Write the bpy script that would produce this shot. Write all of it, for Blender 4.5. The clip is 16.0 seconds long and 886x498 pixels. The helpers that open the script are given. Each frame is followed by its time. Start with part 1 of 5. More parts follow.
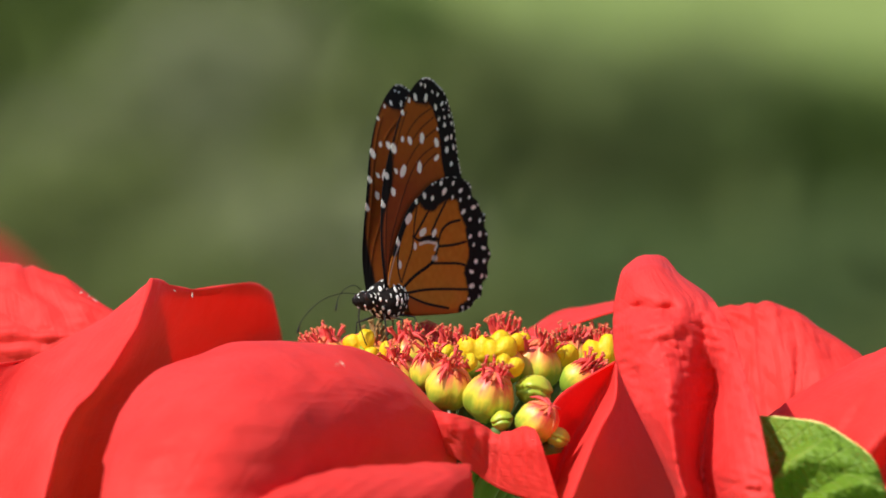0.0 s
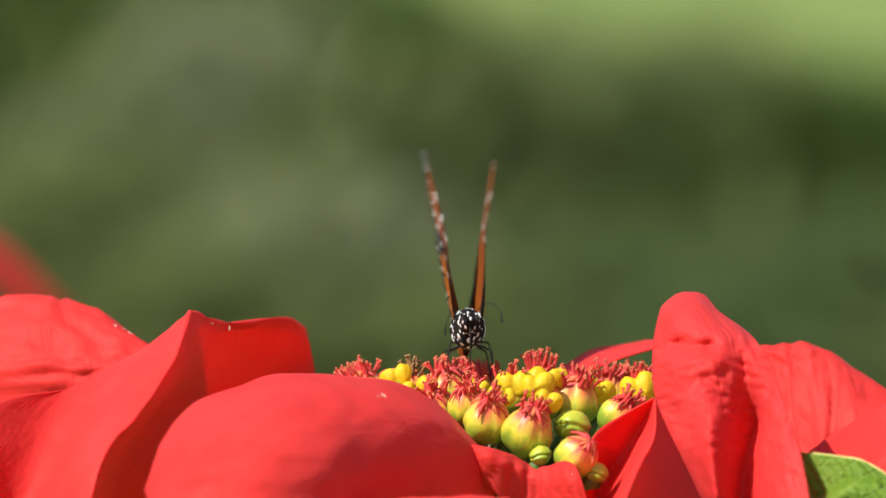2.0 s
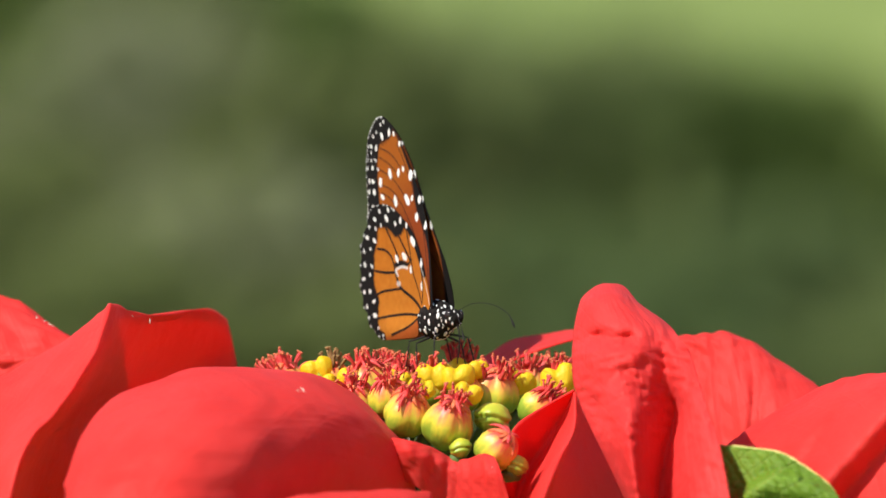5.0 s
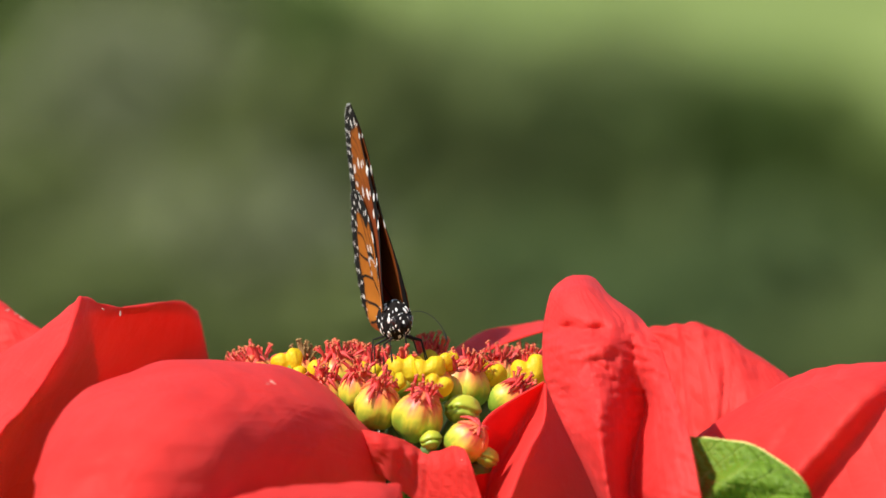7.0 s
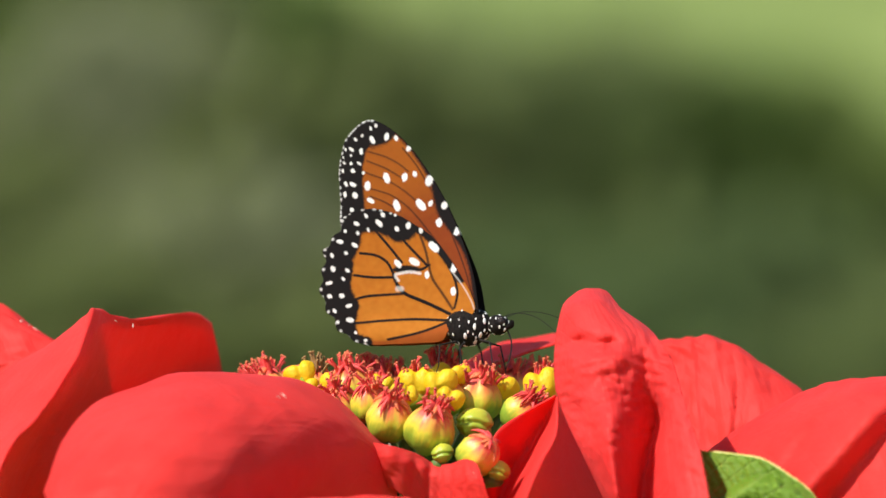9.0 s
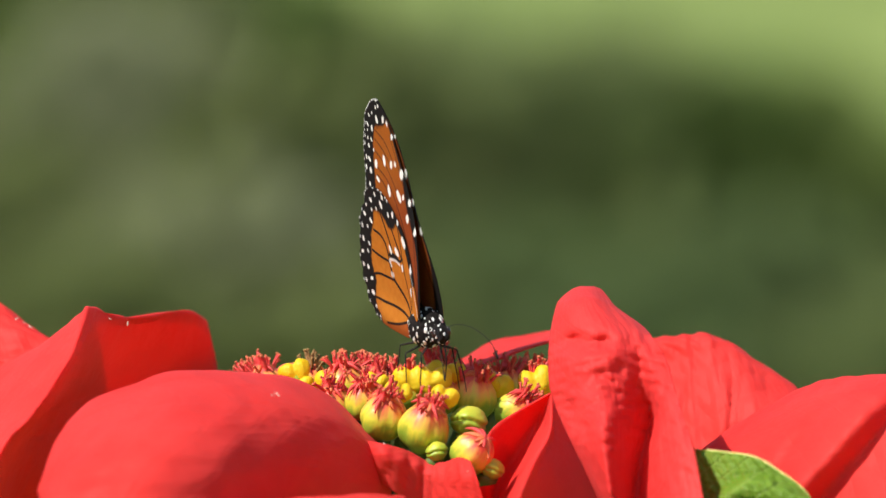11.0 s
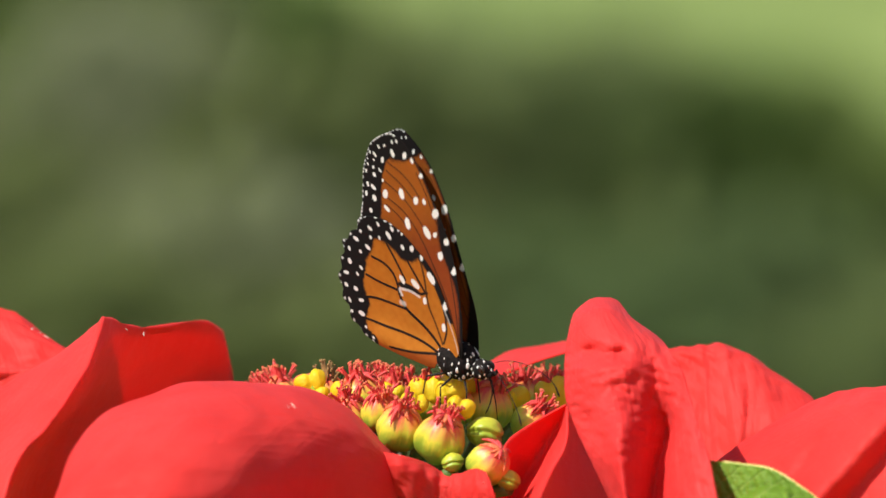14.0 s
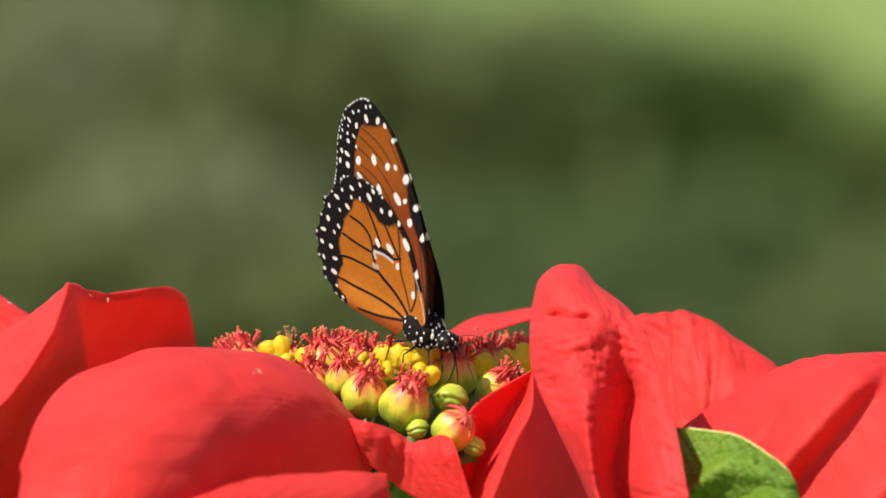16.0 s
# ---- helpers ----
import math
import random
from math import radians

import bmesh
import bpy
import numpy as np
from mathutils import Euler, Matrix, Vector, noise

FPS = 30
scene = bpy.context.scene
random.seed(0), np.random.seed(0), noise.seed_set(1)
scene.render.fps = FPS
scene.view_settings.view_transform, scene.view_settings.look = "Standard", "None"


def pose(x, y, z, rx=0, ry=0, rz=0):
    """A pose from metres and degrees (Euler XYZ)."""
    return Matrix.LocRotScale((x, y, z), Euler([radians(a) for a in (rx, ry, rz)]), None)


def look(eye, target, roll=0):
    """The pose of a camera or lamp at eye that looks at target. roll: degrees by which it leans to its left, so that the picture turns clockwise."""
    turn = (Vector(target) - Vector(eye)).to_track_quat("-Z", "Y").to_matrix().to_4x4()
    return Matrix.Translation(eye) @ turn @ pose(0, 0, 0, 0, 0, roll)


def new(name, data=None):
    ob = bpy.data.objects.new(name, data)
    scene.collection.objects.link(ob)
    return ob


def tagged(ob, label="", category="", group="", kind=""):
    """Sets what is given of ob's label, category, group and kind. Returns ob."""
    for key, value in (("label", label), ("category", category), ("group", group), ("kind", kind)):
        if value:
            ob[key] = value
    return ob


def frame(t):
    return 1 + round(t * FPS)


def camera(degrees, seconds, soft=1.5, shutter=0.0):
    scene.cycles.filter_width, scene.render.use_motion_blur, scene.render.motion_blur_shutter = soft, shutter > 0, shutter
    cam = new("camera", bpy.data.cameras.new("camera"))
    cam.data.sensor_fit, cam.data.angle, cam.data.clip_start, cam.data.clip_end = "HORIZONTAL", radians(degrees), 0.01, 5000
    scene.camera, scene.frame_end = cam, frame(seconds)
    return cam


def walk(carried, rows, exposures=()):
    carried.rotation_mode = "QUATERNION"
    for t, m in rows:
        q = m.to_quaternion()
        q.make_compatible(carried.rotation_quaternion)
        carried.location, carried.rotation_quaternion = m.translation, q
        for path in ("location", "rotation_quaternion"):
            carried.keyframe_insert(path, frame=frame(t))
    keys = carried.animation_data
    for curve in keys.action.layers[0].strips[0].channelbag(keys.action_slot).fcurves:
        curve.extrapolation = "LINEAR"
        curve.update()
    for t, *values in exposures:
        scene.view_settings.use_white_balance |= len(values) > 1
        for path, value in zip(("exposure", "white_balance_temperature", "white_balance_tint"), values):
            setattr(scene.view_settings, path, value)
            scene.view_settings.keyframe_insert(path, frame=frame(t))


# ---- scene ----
MM = 0.001
EYE = Vector((0.0, -1.6, 1.0))          # where the tripod head stands
HEAD = Vector((-0.005, 0.0, 0.97))      # middle of the flower head, about which it sways

cam = camera(5.95, 16.0, soft=1.5, shutter=0.4)
cam.data.dof.use_dof = True
cam.data.dof.focus_distance = 1.595
cam.data.dof.aperture_fstop = 17.0


def aim(pan, tilt):
    return Matrix.Translation(EYE) @ pose(0, 0, 0, 90 + tilt, 0, pan)


# the tripod head: at rest, one pan to the side, then a small lift at the end
PAN = [(0.0, 0.64, 0.0), (4.0, 0.64, 0.0), (4.5, 0.33, 0.0), (5.0, 0.12, 0.0), (6.2, 0.05, 0.0), (7.5, 0.03, 0.0), (9.0, 0.0, 0.0), (11.5, 0.0, 0.0), (14.5, 0.0, 0.0), (15.0, 0.0, -0.02),
       (15.5, -0.09, -0.11), (16.0, -0.24, -0.18)]
walk(cam, [(t, aim(p, q)) for t, p, q in PAN])

# ---- world, sun ----
SUN_TO = Vector((-0.52, -0.44, 0.73)).normalized()
world = bpy.data.worlds.new("sky")
scene.world = world
world.use_nodes = True
wt = world.node_tree
sky = wt.nodes.new("ShaderNodeTexSky")
sky.sky_type = "NISHITA"
sky.sun_disc = False
sky.sun_elevation = math.asin(SUN_TO.z)
sky.sun_rotation = math.atan2(SUN_TO.x, SUN_TO.y)
wt.links.new(sky.outputs[0], wt.nodes["Background"].inputs[0])
wt.nodes["Background"].inputs[1].default_value = 0.09
sun = new("sun", bpy.data.lights.new("sun", "SUN"))
sun.data.energy = 4.2
sun.data.angle = radians(0.6)
sun.data.color = (1.0, 0.95, 0.86)
sun.matrix_world = look(SUN_TO * 20, (0, 0, 0))
scene.view_settings.exposure = 0.6


# ---- materials ----
def material(name, rough=0.5, spec=0.5):
    m = bpy.data.materials.new(name)
    m.use_nodes = True
    b = m.node_tree.nodes["Principled BSDF"]
    b.inputs["Roughness"].default_value = rough
    b.inputs["Specular IOR Level"].default_value = spec
    return m, m.node_tree, b


def node(nt, kind, **values):
    n = nt.nodes.new(kind)
    for k, v in values.items():
        n.inputs[k.replace("_", " ")].default_value = v
    return n


def ramp(nt, source, stops):
    r = nt.nodes.new("ShaderNodeValToRGB")
    while len(r.color_ramp.elements) < len(stops):
        r.color_ramp.elements.new(0.5)
    for e, (p, c) in zip(r.color_ramp.elements, stops):
        e.position, e.color = p, (*c, 1)
    nt.links.new(source, r.inputs[0])
    return r.outputs[0]


def noise_out(nt, scale, detail=4.0, rough=0.55):
    tc = nt.nodes.new("ShaderNodeTexCoord")
    n = node(nt, "ShaderNodeTexNoise", Scale=scale, Detail=detail, Roughness=rough)
    nt.links.new(tc.outputs["Object"], n.inputs["Vector"])
    return n.outputs[0]


def bump(nt, height, strength, distance, into):
    b = node(nt, "ShaderNodeBump", Strength=strength, Distance=distance)
    nt.links.new(height, b.inputs["Height"])
    nt.links.new(b.outputs[0], into)
    return b


def math_node(nt, op, a, b=None):
    m = nt.nodes.new("ShaderNodeMath")
    m.operation = op
    for i, v in enumerate((a, b)):
        if v is None:
            continue
        if isinstance(v, (int, float)):
            m.inputs[i].default_value = v
        else:
            nt.links.new(v, m.inputs[i])
    return m.outputs[0]


def see_through(nt, b, colour_socket, share, tint=None):
    """Lets a share of the light through a thin sheet."""
    tr = nt.nodes.new("ShaderNodeBsdfTranslucent")
    mix = nt.nodes.new("ShaderNodeMixShader")
    mix.inputs[0].default_value = share
    if colour_socket is not None:
        nt.links.new(colour_socket, tr.inputs[0])
    else:
        tr.inputs[0].default_value = (*tint, 1)
    nt.links.new(b.outputs[0], mix.inputs[1])
    nt.links.new(tr.outputs[0], mix.inputs[2])
    nt.links.new(mix.outputs[0], nt.nodes["Material Output"].inputs[0])


def blade_material(name, dark, mid, vein, rough, pairs, slant, share, relief, through_tint, vein_show, vein_depth=0.2, velvet=0.0):
    """Bract or leaf blade: midrib and side veins on the blade's own coordinates, mottling, relief, light passing through."""
    m, nt, b = material(name, rough, 0.16)
    if velvet:
        b.inputs["Sheen Weight"].default_value = velvet
        b.inputs["Sheen Roughness"].default_value = 0.45
        b.inputs["Sheen Tint"].default_value = (1.0, 0.62, 0.66, 1)
    uv = nt.nodes.new("ShaderNodeUVMap")
    sp = nt.nodes.new("ShaderNodeSeparateXYZ")
    nt.links.new(uv.outputs[0], sp.inputs[0])
    u, v = sp.outputs[0], sp.outputs[1]
    av = math_node(nt, "ABSOLUTE", math_node(nt, "SUBTRACT", math_node(nt, "MULTIPLY", v, 2.0), 1.0))
    wob = math_node(nt, "MULTIPLY", noise_out(nt, 60.0), 0.9)
    lane = math_node(nt, "ADD", math_node(nt, "SUBTRACT", math_node(nt, "MULTIPLY", u, pairs), math_node(nt, "MULTIPLY", av, slant)), wob)
    saw = math_node(nt, "ABSOLUTE", math_node(nt, "SUBTRACT", math_node(nt, "FRACT", lane), 0.5))
    side = math_node(nt, "MULTIPLY", saw, 2.0)                      # 1 between veins, 0 on the vein
    near = node(nt, "ShaderNodeMapRange", To_Min=1.0, To_Max=0.0)
    near.inputs["From Max"].default_value = 0.16
    nt.links.new(side, near.inputs[0])
    ribn = node(nt, "ShaderNodeMapRange", To_Min=1.0, To_Max=0.0)
    ribn.inputs["From Max"].default_value = 0.035
    nt.links.new(av, ribn.inputs[0])
    veins = math_node(nt, "MAXIMUM", near.outputs[0], ribn.outputs[0])
    base = ramp(nt, noise_out(nt, 45.0, 6.0), [(0.3, dark), (0.7, mid)])
    mixc = nt.nodes.new("ShaderNodeMix")
    mixc.data_type = "RGBA"
    nt.links.new(math_node(nt, "MULTIPLY", veins, vein_show), mixc.inputs[0])
    nt.links.new(base, mixc.inputs[6])
    mixc.inputs[7].default_value = (*vein, 1)
    nt.links.new(mixc.outputs[2], b.inputs["Base Color"])
    fine = math_node(nt, "MULTIPLY", noise_out(nt, 900.0, 3.0), 0.35)
    cell = nt.nodes.new("ShaderNodeTexVoronoi")
    cell.inputs["Scale"].default_value = 420.0
    tc = nt.nodes.new("ShaderNodeTexCoord")
    nt.links.new(tc.outputs["Object"], cell.inputs["Vector"])
    long = nt.nodes.new("ShaderNodeCombineXYZ")
    nt.links.new(math_node(nt, "MULTIPLY", u, 7.0), long.inputs[0])
    nt.links.new(math_node(nt, "MULTIPLY", v, 34.0), long.inputs[1])
    crease = node(nt, "ShaderNodeTexNoise", Scale=1.0, Detail=4.0)
    nt.links.new(long.outputs[0], crease.inputs["Vector"])
    swell = math_node(nt, "MULTIPLY", noise_out(nt, 170.0, 3.0), 1.2)
    h = math_node(nt, "ADD", math_node(nt, "ADD", math_node(nt, "MULTIPLY", veins, -vein_depth), fine), math_node(nt, "MULTIPLY", cell.outputs[0], 0.25))
    h = math_node(nt, "ADD", h, math_node(nt, "ADD", math_node(nt, "MULTIPLY", crease.outputs[0], 1.3), swell))
    bump(nt, h, relief, 0.0009, b.inputs["Normal"])
    see_through(nt, b, None, share, through_tint)
    return m


BRACT = blade_material("red bract", (0.78, 0.046, 0.040), (0.90, 0.080, 0.072), (0.92, 0.13, 0.11), 0.55, 9.0, 2.6, 0.47, 0.32, (0.92, 0.014, 0.006), 0.05, velvet=0.04)
BRACT_BACK = blade_material("veined red bract back", (0.74, 0.040, 0.038), (0.90, 0.080, 0.076), (0.90, 0.12, 0.11), 0.5, 12.0, 3.0, 0.42, 0.40, (0.92, 0.014, 0.006), 0.10, velvet=0.04)
LEAF = blade_material("green leaf", (0.10, 0.19, 0.012), (0.21, 0.34, 0.04), (0.36, 0.46, 0.12), 0.40, 7.0, 2.2, 0.25, 0.5, (0.16, 0.32, 0.02), 0.4, 0.8)


def plain(name, c1, c2, scale, rough=0.5, share=0.0, relief=0.3, dist=0.0003, spec=0.4):
    m, nt, b = material(name, rough, spec)
    col = ramp(nt, noise_out(nt, scale), [(0.35, c1), (0.65, c2)])
    nt.links.new(col, b.inputs["Base Color"])
    bump(nt, noise_out(nt, scale * 4), relief, dist, b.inputs["Normal"])
    if share:
        see_through(nt, b, col, share)
    return m


def graded(name, stops, scale, rough=0.4, share=0.0, streaks=0.6):
    """Colour that goes along the piece's own height, as on a ripening bud."""
    m, nt, b = material(name, rough, 0.45)
    uv = nt.nodes.new("ShaderNodeUVMap")
    sp = nt.nodes.new("ShaderNodeSeparateXYZ")
    nt.links.new(uv.outputs[0], sp.inputs[0])
    around = nt.nodes.new("ShaderNodeCombineXYZ")
    nt.links.new(math_node(nt, "MULTIPLY", sp.outputs[0], 17.0), around.inputs[0])
    nt.links.new(math_node(nt, "MULTIPLY", sp.outputs[1], 1.6), around.inputs[1])
    streak = node(nt, "ShaderNodeTexNoise", Scale=1.0, Detail=3.0)
    nt.links.new(around.outputs[0], streak.inputs["Vector"])
    w = math_node(nt, "ADD", sp.outputs[1], math_node(nt, "MULTIPLY", math_node(nt, "SUBTRACT", noise_out(nt, scale), 0.5), 0.25))
    w = math_node(nt, "ADD", w, math_node(nt, "MULTIPLY", math_node(nt, "SUBTRACT", streak.outputs[0], 0.5), streaks))
    col = ramp(nt, w, stops)
    nt.links.new(col, b.inputs["Base Color"])
    bump(nt, noise_out(nt, scale * 3), 0.25, 0.0003, b.inputs["Normal"])
    if share:
        see_through(nt, b, col, share)
    return m


CUP = graded("cyathium green to yellow", [(0.0, (0.12, 0.24, 0.02)), (0.40, (0.28, 0.40, 0.035)), (0.54, (0.68, 0.60, 0.05)), (0.66, (0.86, 0.42, 0.08)), (0.80, (0.76, 0.09, 0.06))], 350.0, 0.42, 0.12, 0.42)
CUP_GREEN = graded("bud green", [(0.0, (0.13, 0.24, 0.02)), (0.6, (0.36, 0.46, 0.04)), (1.0, (0.62, 0.58, 0.05))], 350.0, 0.38, 0.12, 0.2)
GLAND = plain("yellow nectar gland", (0.84, 0.55, 0.008), (0.90, 0.68, 0.02), 260.0, 0.5, 0.3, 0.7, 0.0004)
STAMEN = plain("red stamen", (0.64, 0.025, 0.030), (0.84, 0.13, 0.11), 500.0, 0.45, 0.2)
STREAK = plain("orange red lobe", (0.74, 0.08, 0.05), (0.88, 0.34, 0.12), 500.0, 0.45, 0.2)
WITHER = plain("withered brown stamen", (0.16, 0.09, 0.03), (0.36, 0.20, 0.07), 500.0, 0.8)
ANTHER = plain("anther", (0.42, 0.03, 0.02), (0.62, 0.20, 0.08), 900.0, 0.7)
STEM = plain("green stem", (0.06, 0.12, 0.02), (0.10, 0.18, 0.03), 60.0, 0.5)
CHITIN = plain("black chitin", (0.010, 0.009, 0.009), (0.020, 0.017, 0.015), 800.0, 0.6, 0.0, 0.5, 0.0003, 0.2)
FUR = plain("black body scales", (0.006, 0.005, 0.005), (0.022, 0.018, 0.016), 1500.0, 0.85, 0.0, 1.0, 0.0003, 0.12)
BELLY = plain("brown abdomen scales", (0.05, 0.022, 0.012), (0.12, 0.05, 0.02), 900.0, 0.7, 0.0, 0.8)
DOT = plain("white scale tuft", (0.74, 0.73, 0.70), (0.86, 0.86, 0.84), 1500.0, 0.7)
EYEM = plain("compound eye", (0.012, 0.009, 0.008), (0.03, 0.02, 0.018), 3000.0, 0.18)


def wing_material():
    m, nt, b = material("wing scales", 0.8, 0.10)
    at = nt.nodes.new("ShaderNodeVertexColor")
    at.layer_name = "scales"
    tone = ramp(nt, noise_out(nt, 700.0, 5.0), [(0.25, (0.93, 0.93, 0.93)), (0.75, (1.04, 1.04, 1.04))])
    mul = nt.nodes.new("ShaderNodeMix")
    mul.data_type, mul.blend_type = "RGBA", "MULTIPLY"
    mul.inputs[0].default_value = 1.0
    nt.links.new(at.outputs[0], mul.inputs[6])
    nt.links.new(tone, mul.inputs[7])
    nt.links.new(mul.outputs[2], b.inputs["Base Color"])
    bump(nt, noise_out(nt, 2500.0, 2.0), 0.15, 0.0001, b.inputs["Normal"])
    see_through(nt, b, mul.outputs[2], 0.30)
    return m


WING = wing_material()


# ---- building helpers ----
def link_mesh(name, verts, faces, mat, parent=None, label="", uv=None, smooth=True):
    me = bpy.data.meshes.new(name)
    me.from_pydata([tuple(v) for v in verts], [], [tuple(f) for f in faces])
    if uv is not None:
        lay = me.uv_layers.new(name="UVMap")
        idx = np.empty(len(me.loops), dtype=np.int32)
        me.loops.foreach_get("vertex_index", idx)
        lay.data.foreach_set("uv", np.asarray(uv, dtype=np.float32)[idx].ravel())
    me.materials.append(mat)
    if smooth:
        me.polygons.foreach_set("use_smooth", [True] * len(me.polygons))
    me.update()
    ob = new(name, me)
    if parent is not None:
        ob.parent = parent
    if label:
        tagged(ob, label)
    return ob


def spline(pts, n, closed=False):
    """Catmull-Rom through the points, n samples."""
    p = np.asarray(pts, dtype=float)
    k = len(p)
    if closed:
        e = np.vstack([p[-1], p, p[0], p[1]])
        seg = k
    else:
        e = np.vstack([2 * p[0] - p[1], p, 2 * p[-1] - p[-2]])
        seg = k - 1
    t = np.linspace(0, seg, n, endpoint=not closed)
    i = np.minimum(t.astype(int), seg - 1)
    f = (t - i)[:, None]
    a, b, c, d = e[i], e[i + 1], e[i + 2], e[i + 3]
    return 0.5 * (2 * b + (c - a) * f + (2 * a - 5 * b + 4 * c - d) * f ** 2 + (3 * b - a - 3 * c + d) * f ** 3)


def grid_faces(nu, nv, wrap=False):
    return [(i * nv + j, i * nv + (j + 1) % nv, (i + 1) * nv + (j + 1) % nv, (i + 1) * nv + j) for i in range(nu - 1) for j in range(nv if wrap else nv - 1)]


def tube(path, radii, sides=8):
    """A tapered tube along a path: vertices and faces, closed at both ends."""
    p = np.asarray(path, dtype=float)
    verts, n = [], len(p)
    up = Vector((0.31, 0.17, 0.93))
    for i in range(n):
        t = Vector(p[min(i + 1, n - 1)] - p[max(i - 1, 0)]).normalized()
        a = t.cross(up).normalized()
        b = t.cross(a)
        for k in range(sides):
            w = 2 * math.pi * k / sides
            verts.append(Vector(p[i]) + (a * math.cos(w) + b * math.sin(w)) * radii[i])
    faces = grid_faces(n, sides, True)
    faces.append(tuple(range(sides)))
    faces.append(tuple(range((n - 1) * sides, n * sides)))
    return verts, faces


def blob(radii, centre=(0, 0, 0), nu=14, nv=18, shape=None):
    """A closed round body; shape(t, w) scales the radius at height t (0 to 1) and angle w."""
    verts, uv = [], []
    for i in range(nu):
        t = i / (nu - 1)
        a = math.pi * t
        for k in range(nv):
            w = 2 * math.pi * k / nv
            r = max(math.sin(a), 0.02) * (shape(t, w) if shape else 1.0)
            verts.append((centre[0] + radii[0] * r * math.cos(w), centre[1] + radii[1] * r * math.sin(w), centre[2] - radii[2] * math.cos(a)))
            uv.append((k / nv, t))
    faces = grid_faces(nu, nv, True)
    faces.append(tuple(range(nv)))
    faces.append(tuple(range((nu - 1) * nv, nu * nv)))
    return verts, faces, uv


def joined(pieces):
    verts, faces = [], []
    for v, f in pieces:
        o = len(verts)
        verts += list(v)
        faces += [tuple(i + o for i in q) for q in f]
    return verts, faces


# ---- ground ----
def height(x, y):
    """Level bed, then a lawn that climbs behind the shrubs."""
    s = min(max((y - 15.0) / 30.0, 0.0), 1.0)
    return 3.6 * s * s * (3 - 2 * s) + 0.02 * noise.noise((x * 0.5, y * 0.5, 0.0))


GRASS = plain("lawn grass", (0.11, 0.16, 0.03), (0.20, 0.26, 0.06), 1.3, 0.8, 0.0, 0.8, 0.02)


def ground():
    xs = np.concatenate([np.linspace(-900, -30, 12), np.linspace(-24, 24, 49), np.linspace(30, 900, 12)])
    ys = np.concatenate([np.linspace(-900, -30, 12), np.linspace(-24, 60, 85), np.linspace(80, 1500, 14)])
    verts = [(x, y, height(x, y)) for x in xs for y in ys]
    tagged(link_mesh("ground", verts, grid_faces(len(xs), len(ys)), GRASS), "mown sunlit lawn that climbs behind the shrubs", "lawn", kind="structure")


ground()


# ---- shrubs behind ----
def foliage(name, c1, c2):
    return plain(name, c1, c2, 5.0, 0.65, 0.25, 0.2, 0.002, 0.15)


def shrub(place, size, mat, seed, count, leaf, label):
    """A shrub: forked stems and a crown of many separate leaves."""
    rng = np.random.default_rng(seed)
    x, y = place
    base = Vector((x, y, height(x, y)))
    top = new("shrub")
    top.location = base
    tagged(top, label, "shrub", "shrubs behind the flower bed")
    w, d, h = size
    limbs = []
    for k in range(7):
        a = 2 * math.pi * k / 7 + rng.uniform(-0.3, 0.3)
        tip = (math.cos(a) * w * 0.35, math.sin(a) * d * 0.35, h * rng.uniform(0.6, 0.85))
        path = spline([(0.03 * math.cos(a), 0.03 * math.sin(a), -0.05), (tip[0] * 0.4, tip[1] * 0.4, tip[2] * 0.5), tip], 8)
        limbs.append(tube(path, np.linspace(0.018, 0.005, 8), 6))
    v, f = joined(limbs)
    link_mesh("stem", v, f, BARK, top)
    verts, faces = [], []
    for _ in range(count):
        px = rng.normal() * w / 2.6
        if abs(px) > 0.75 * w:
            continue
        crest = h * (1 - 0.10 * (2 * px / w) ** 2) + 0.05 * noise.noise((px * 5 + seed, 0.0, seed * 3.0))
        p = np.array([px, rng.normal() * d * 0.22, 0.10 + (crest - 0.10) * rng.beta(1.5, 1.0)])
        n = Vector(rng.normal(size=3) * 0.7 + np.array([-0.3, -0.7, 0.6])).normalized()
        a = n.orthogonal().normalized()
        a = (Matrix.Rotation(rng.uniform(0, 6.28), 3, n) @ a)
        b = n.cross(a)
        s = leaf * rng.uniform(0.6, 1.3)
        o = len(verts)
        P = Vector(p)
        verts += [P - a * s, P - a * s * 0.2 + b * s * 0.42 + n * s * 0.12, P + a * s, P - a * s * 0.2 - b * s * 0.42 + n * s * 0.12]
        faces += [(o, o + 1, o + 2), (o, o + 2, o + 3)]
    tagged(link_mesh("crown", verts, faces, mat, top, smooth=False), kind="stuff")
    return top


BARK = plain("shrub bark", (0.10, 0.08, 0.05), (0.20, 0.16, 0.11), 40.0, 0.8)
F_GREY = foliage("grey green leaves", (0.17, 0.19, 0.10), (0.25, 0.275, 0.15))
F_MID = foliage("mid green leaves", (0.09, 0.135, 0.032), (0.155, 0.205, 0.05))
F_DARK = foliage("dark green leaves", (0.04, 0.075, 0.014), (0.08, 0.12, 0.025))
F_LIGHT = foliage("light green leaves", (0.10, 0.14, 0.045), (0.155, 0.195, 0.07))
F_DEEP = foliage("deep green leaves", (0.062, 0.098, 0.034), (0.105, 0.148, 0.05))
F_OLIVE = foliage("olive leaves", (0.095, 0.125, 0.036), (0.155, 0.185, 0.065))

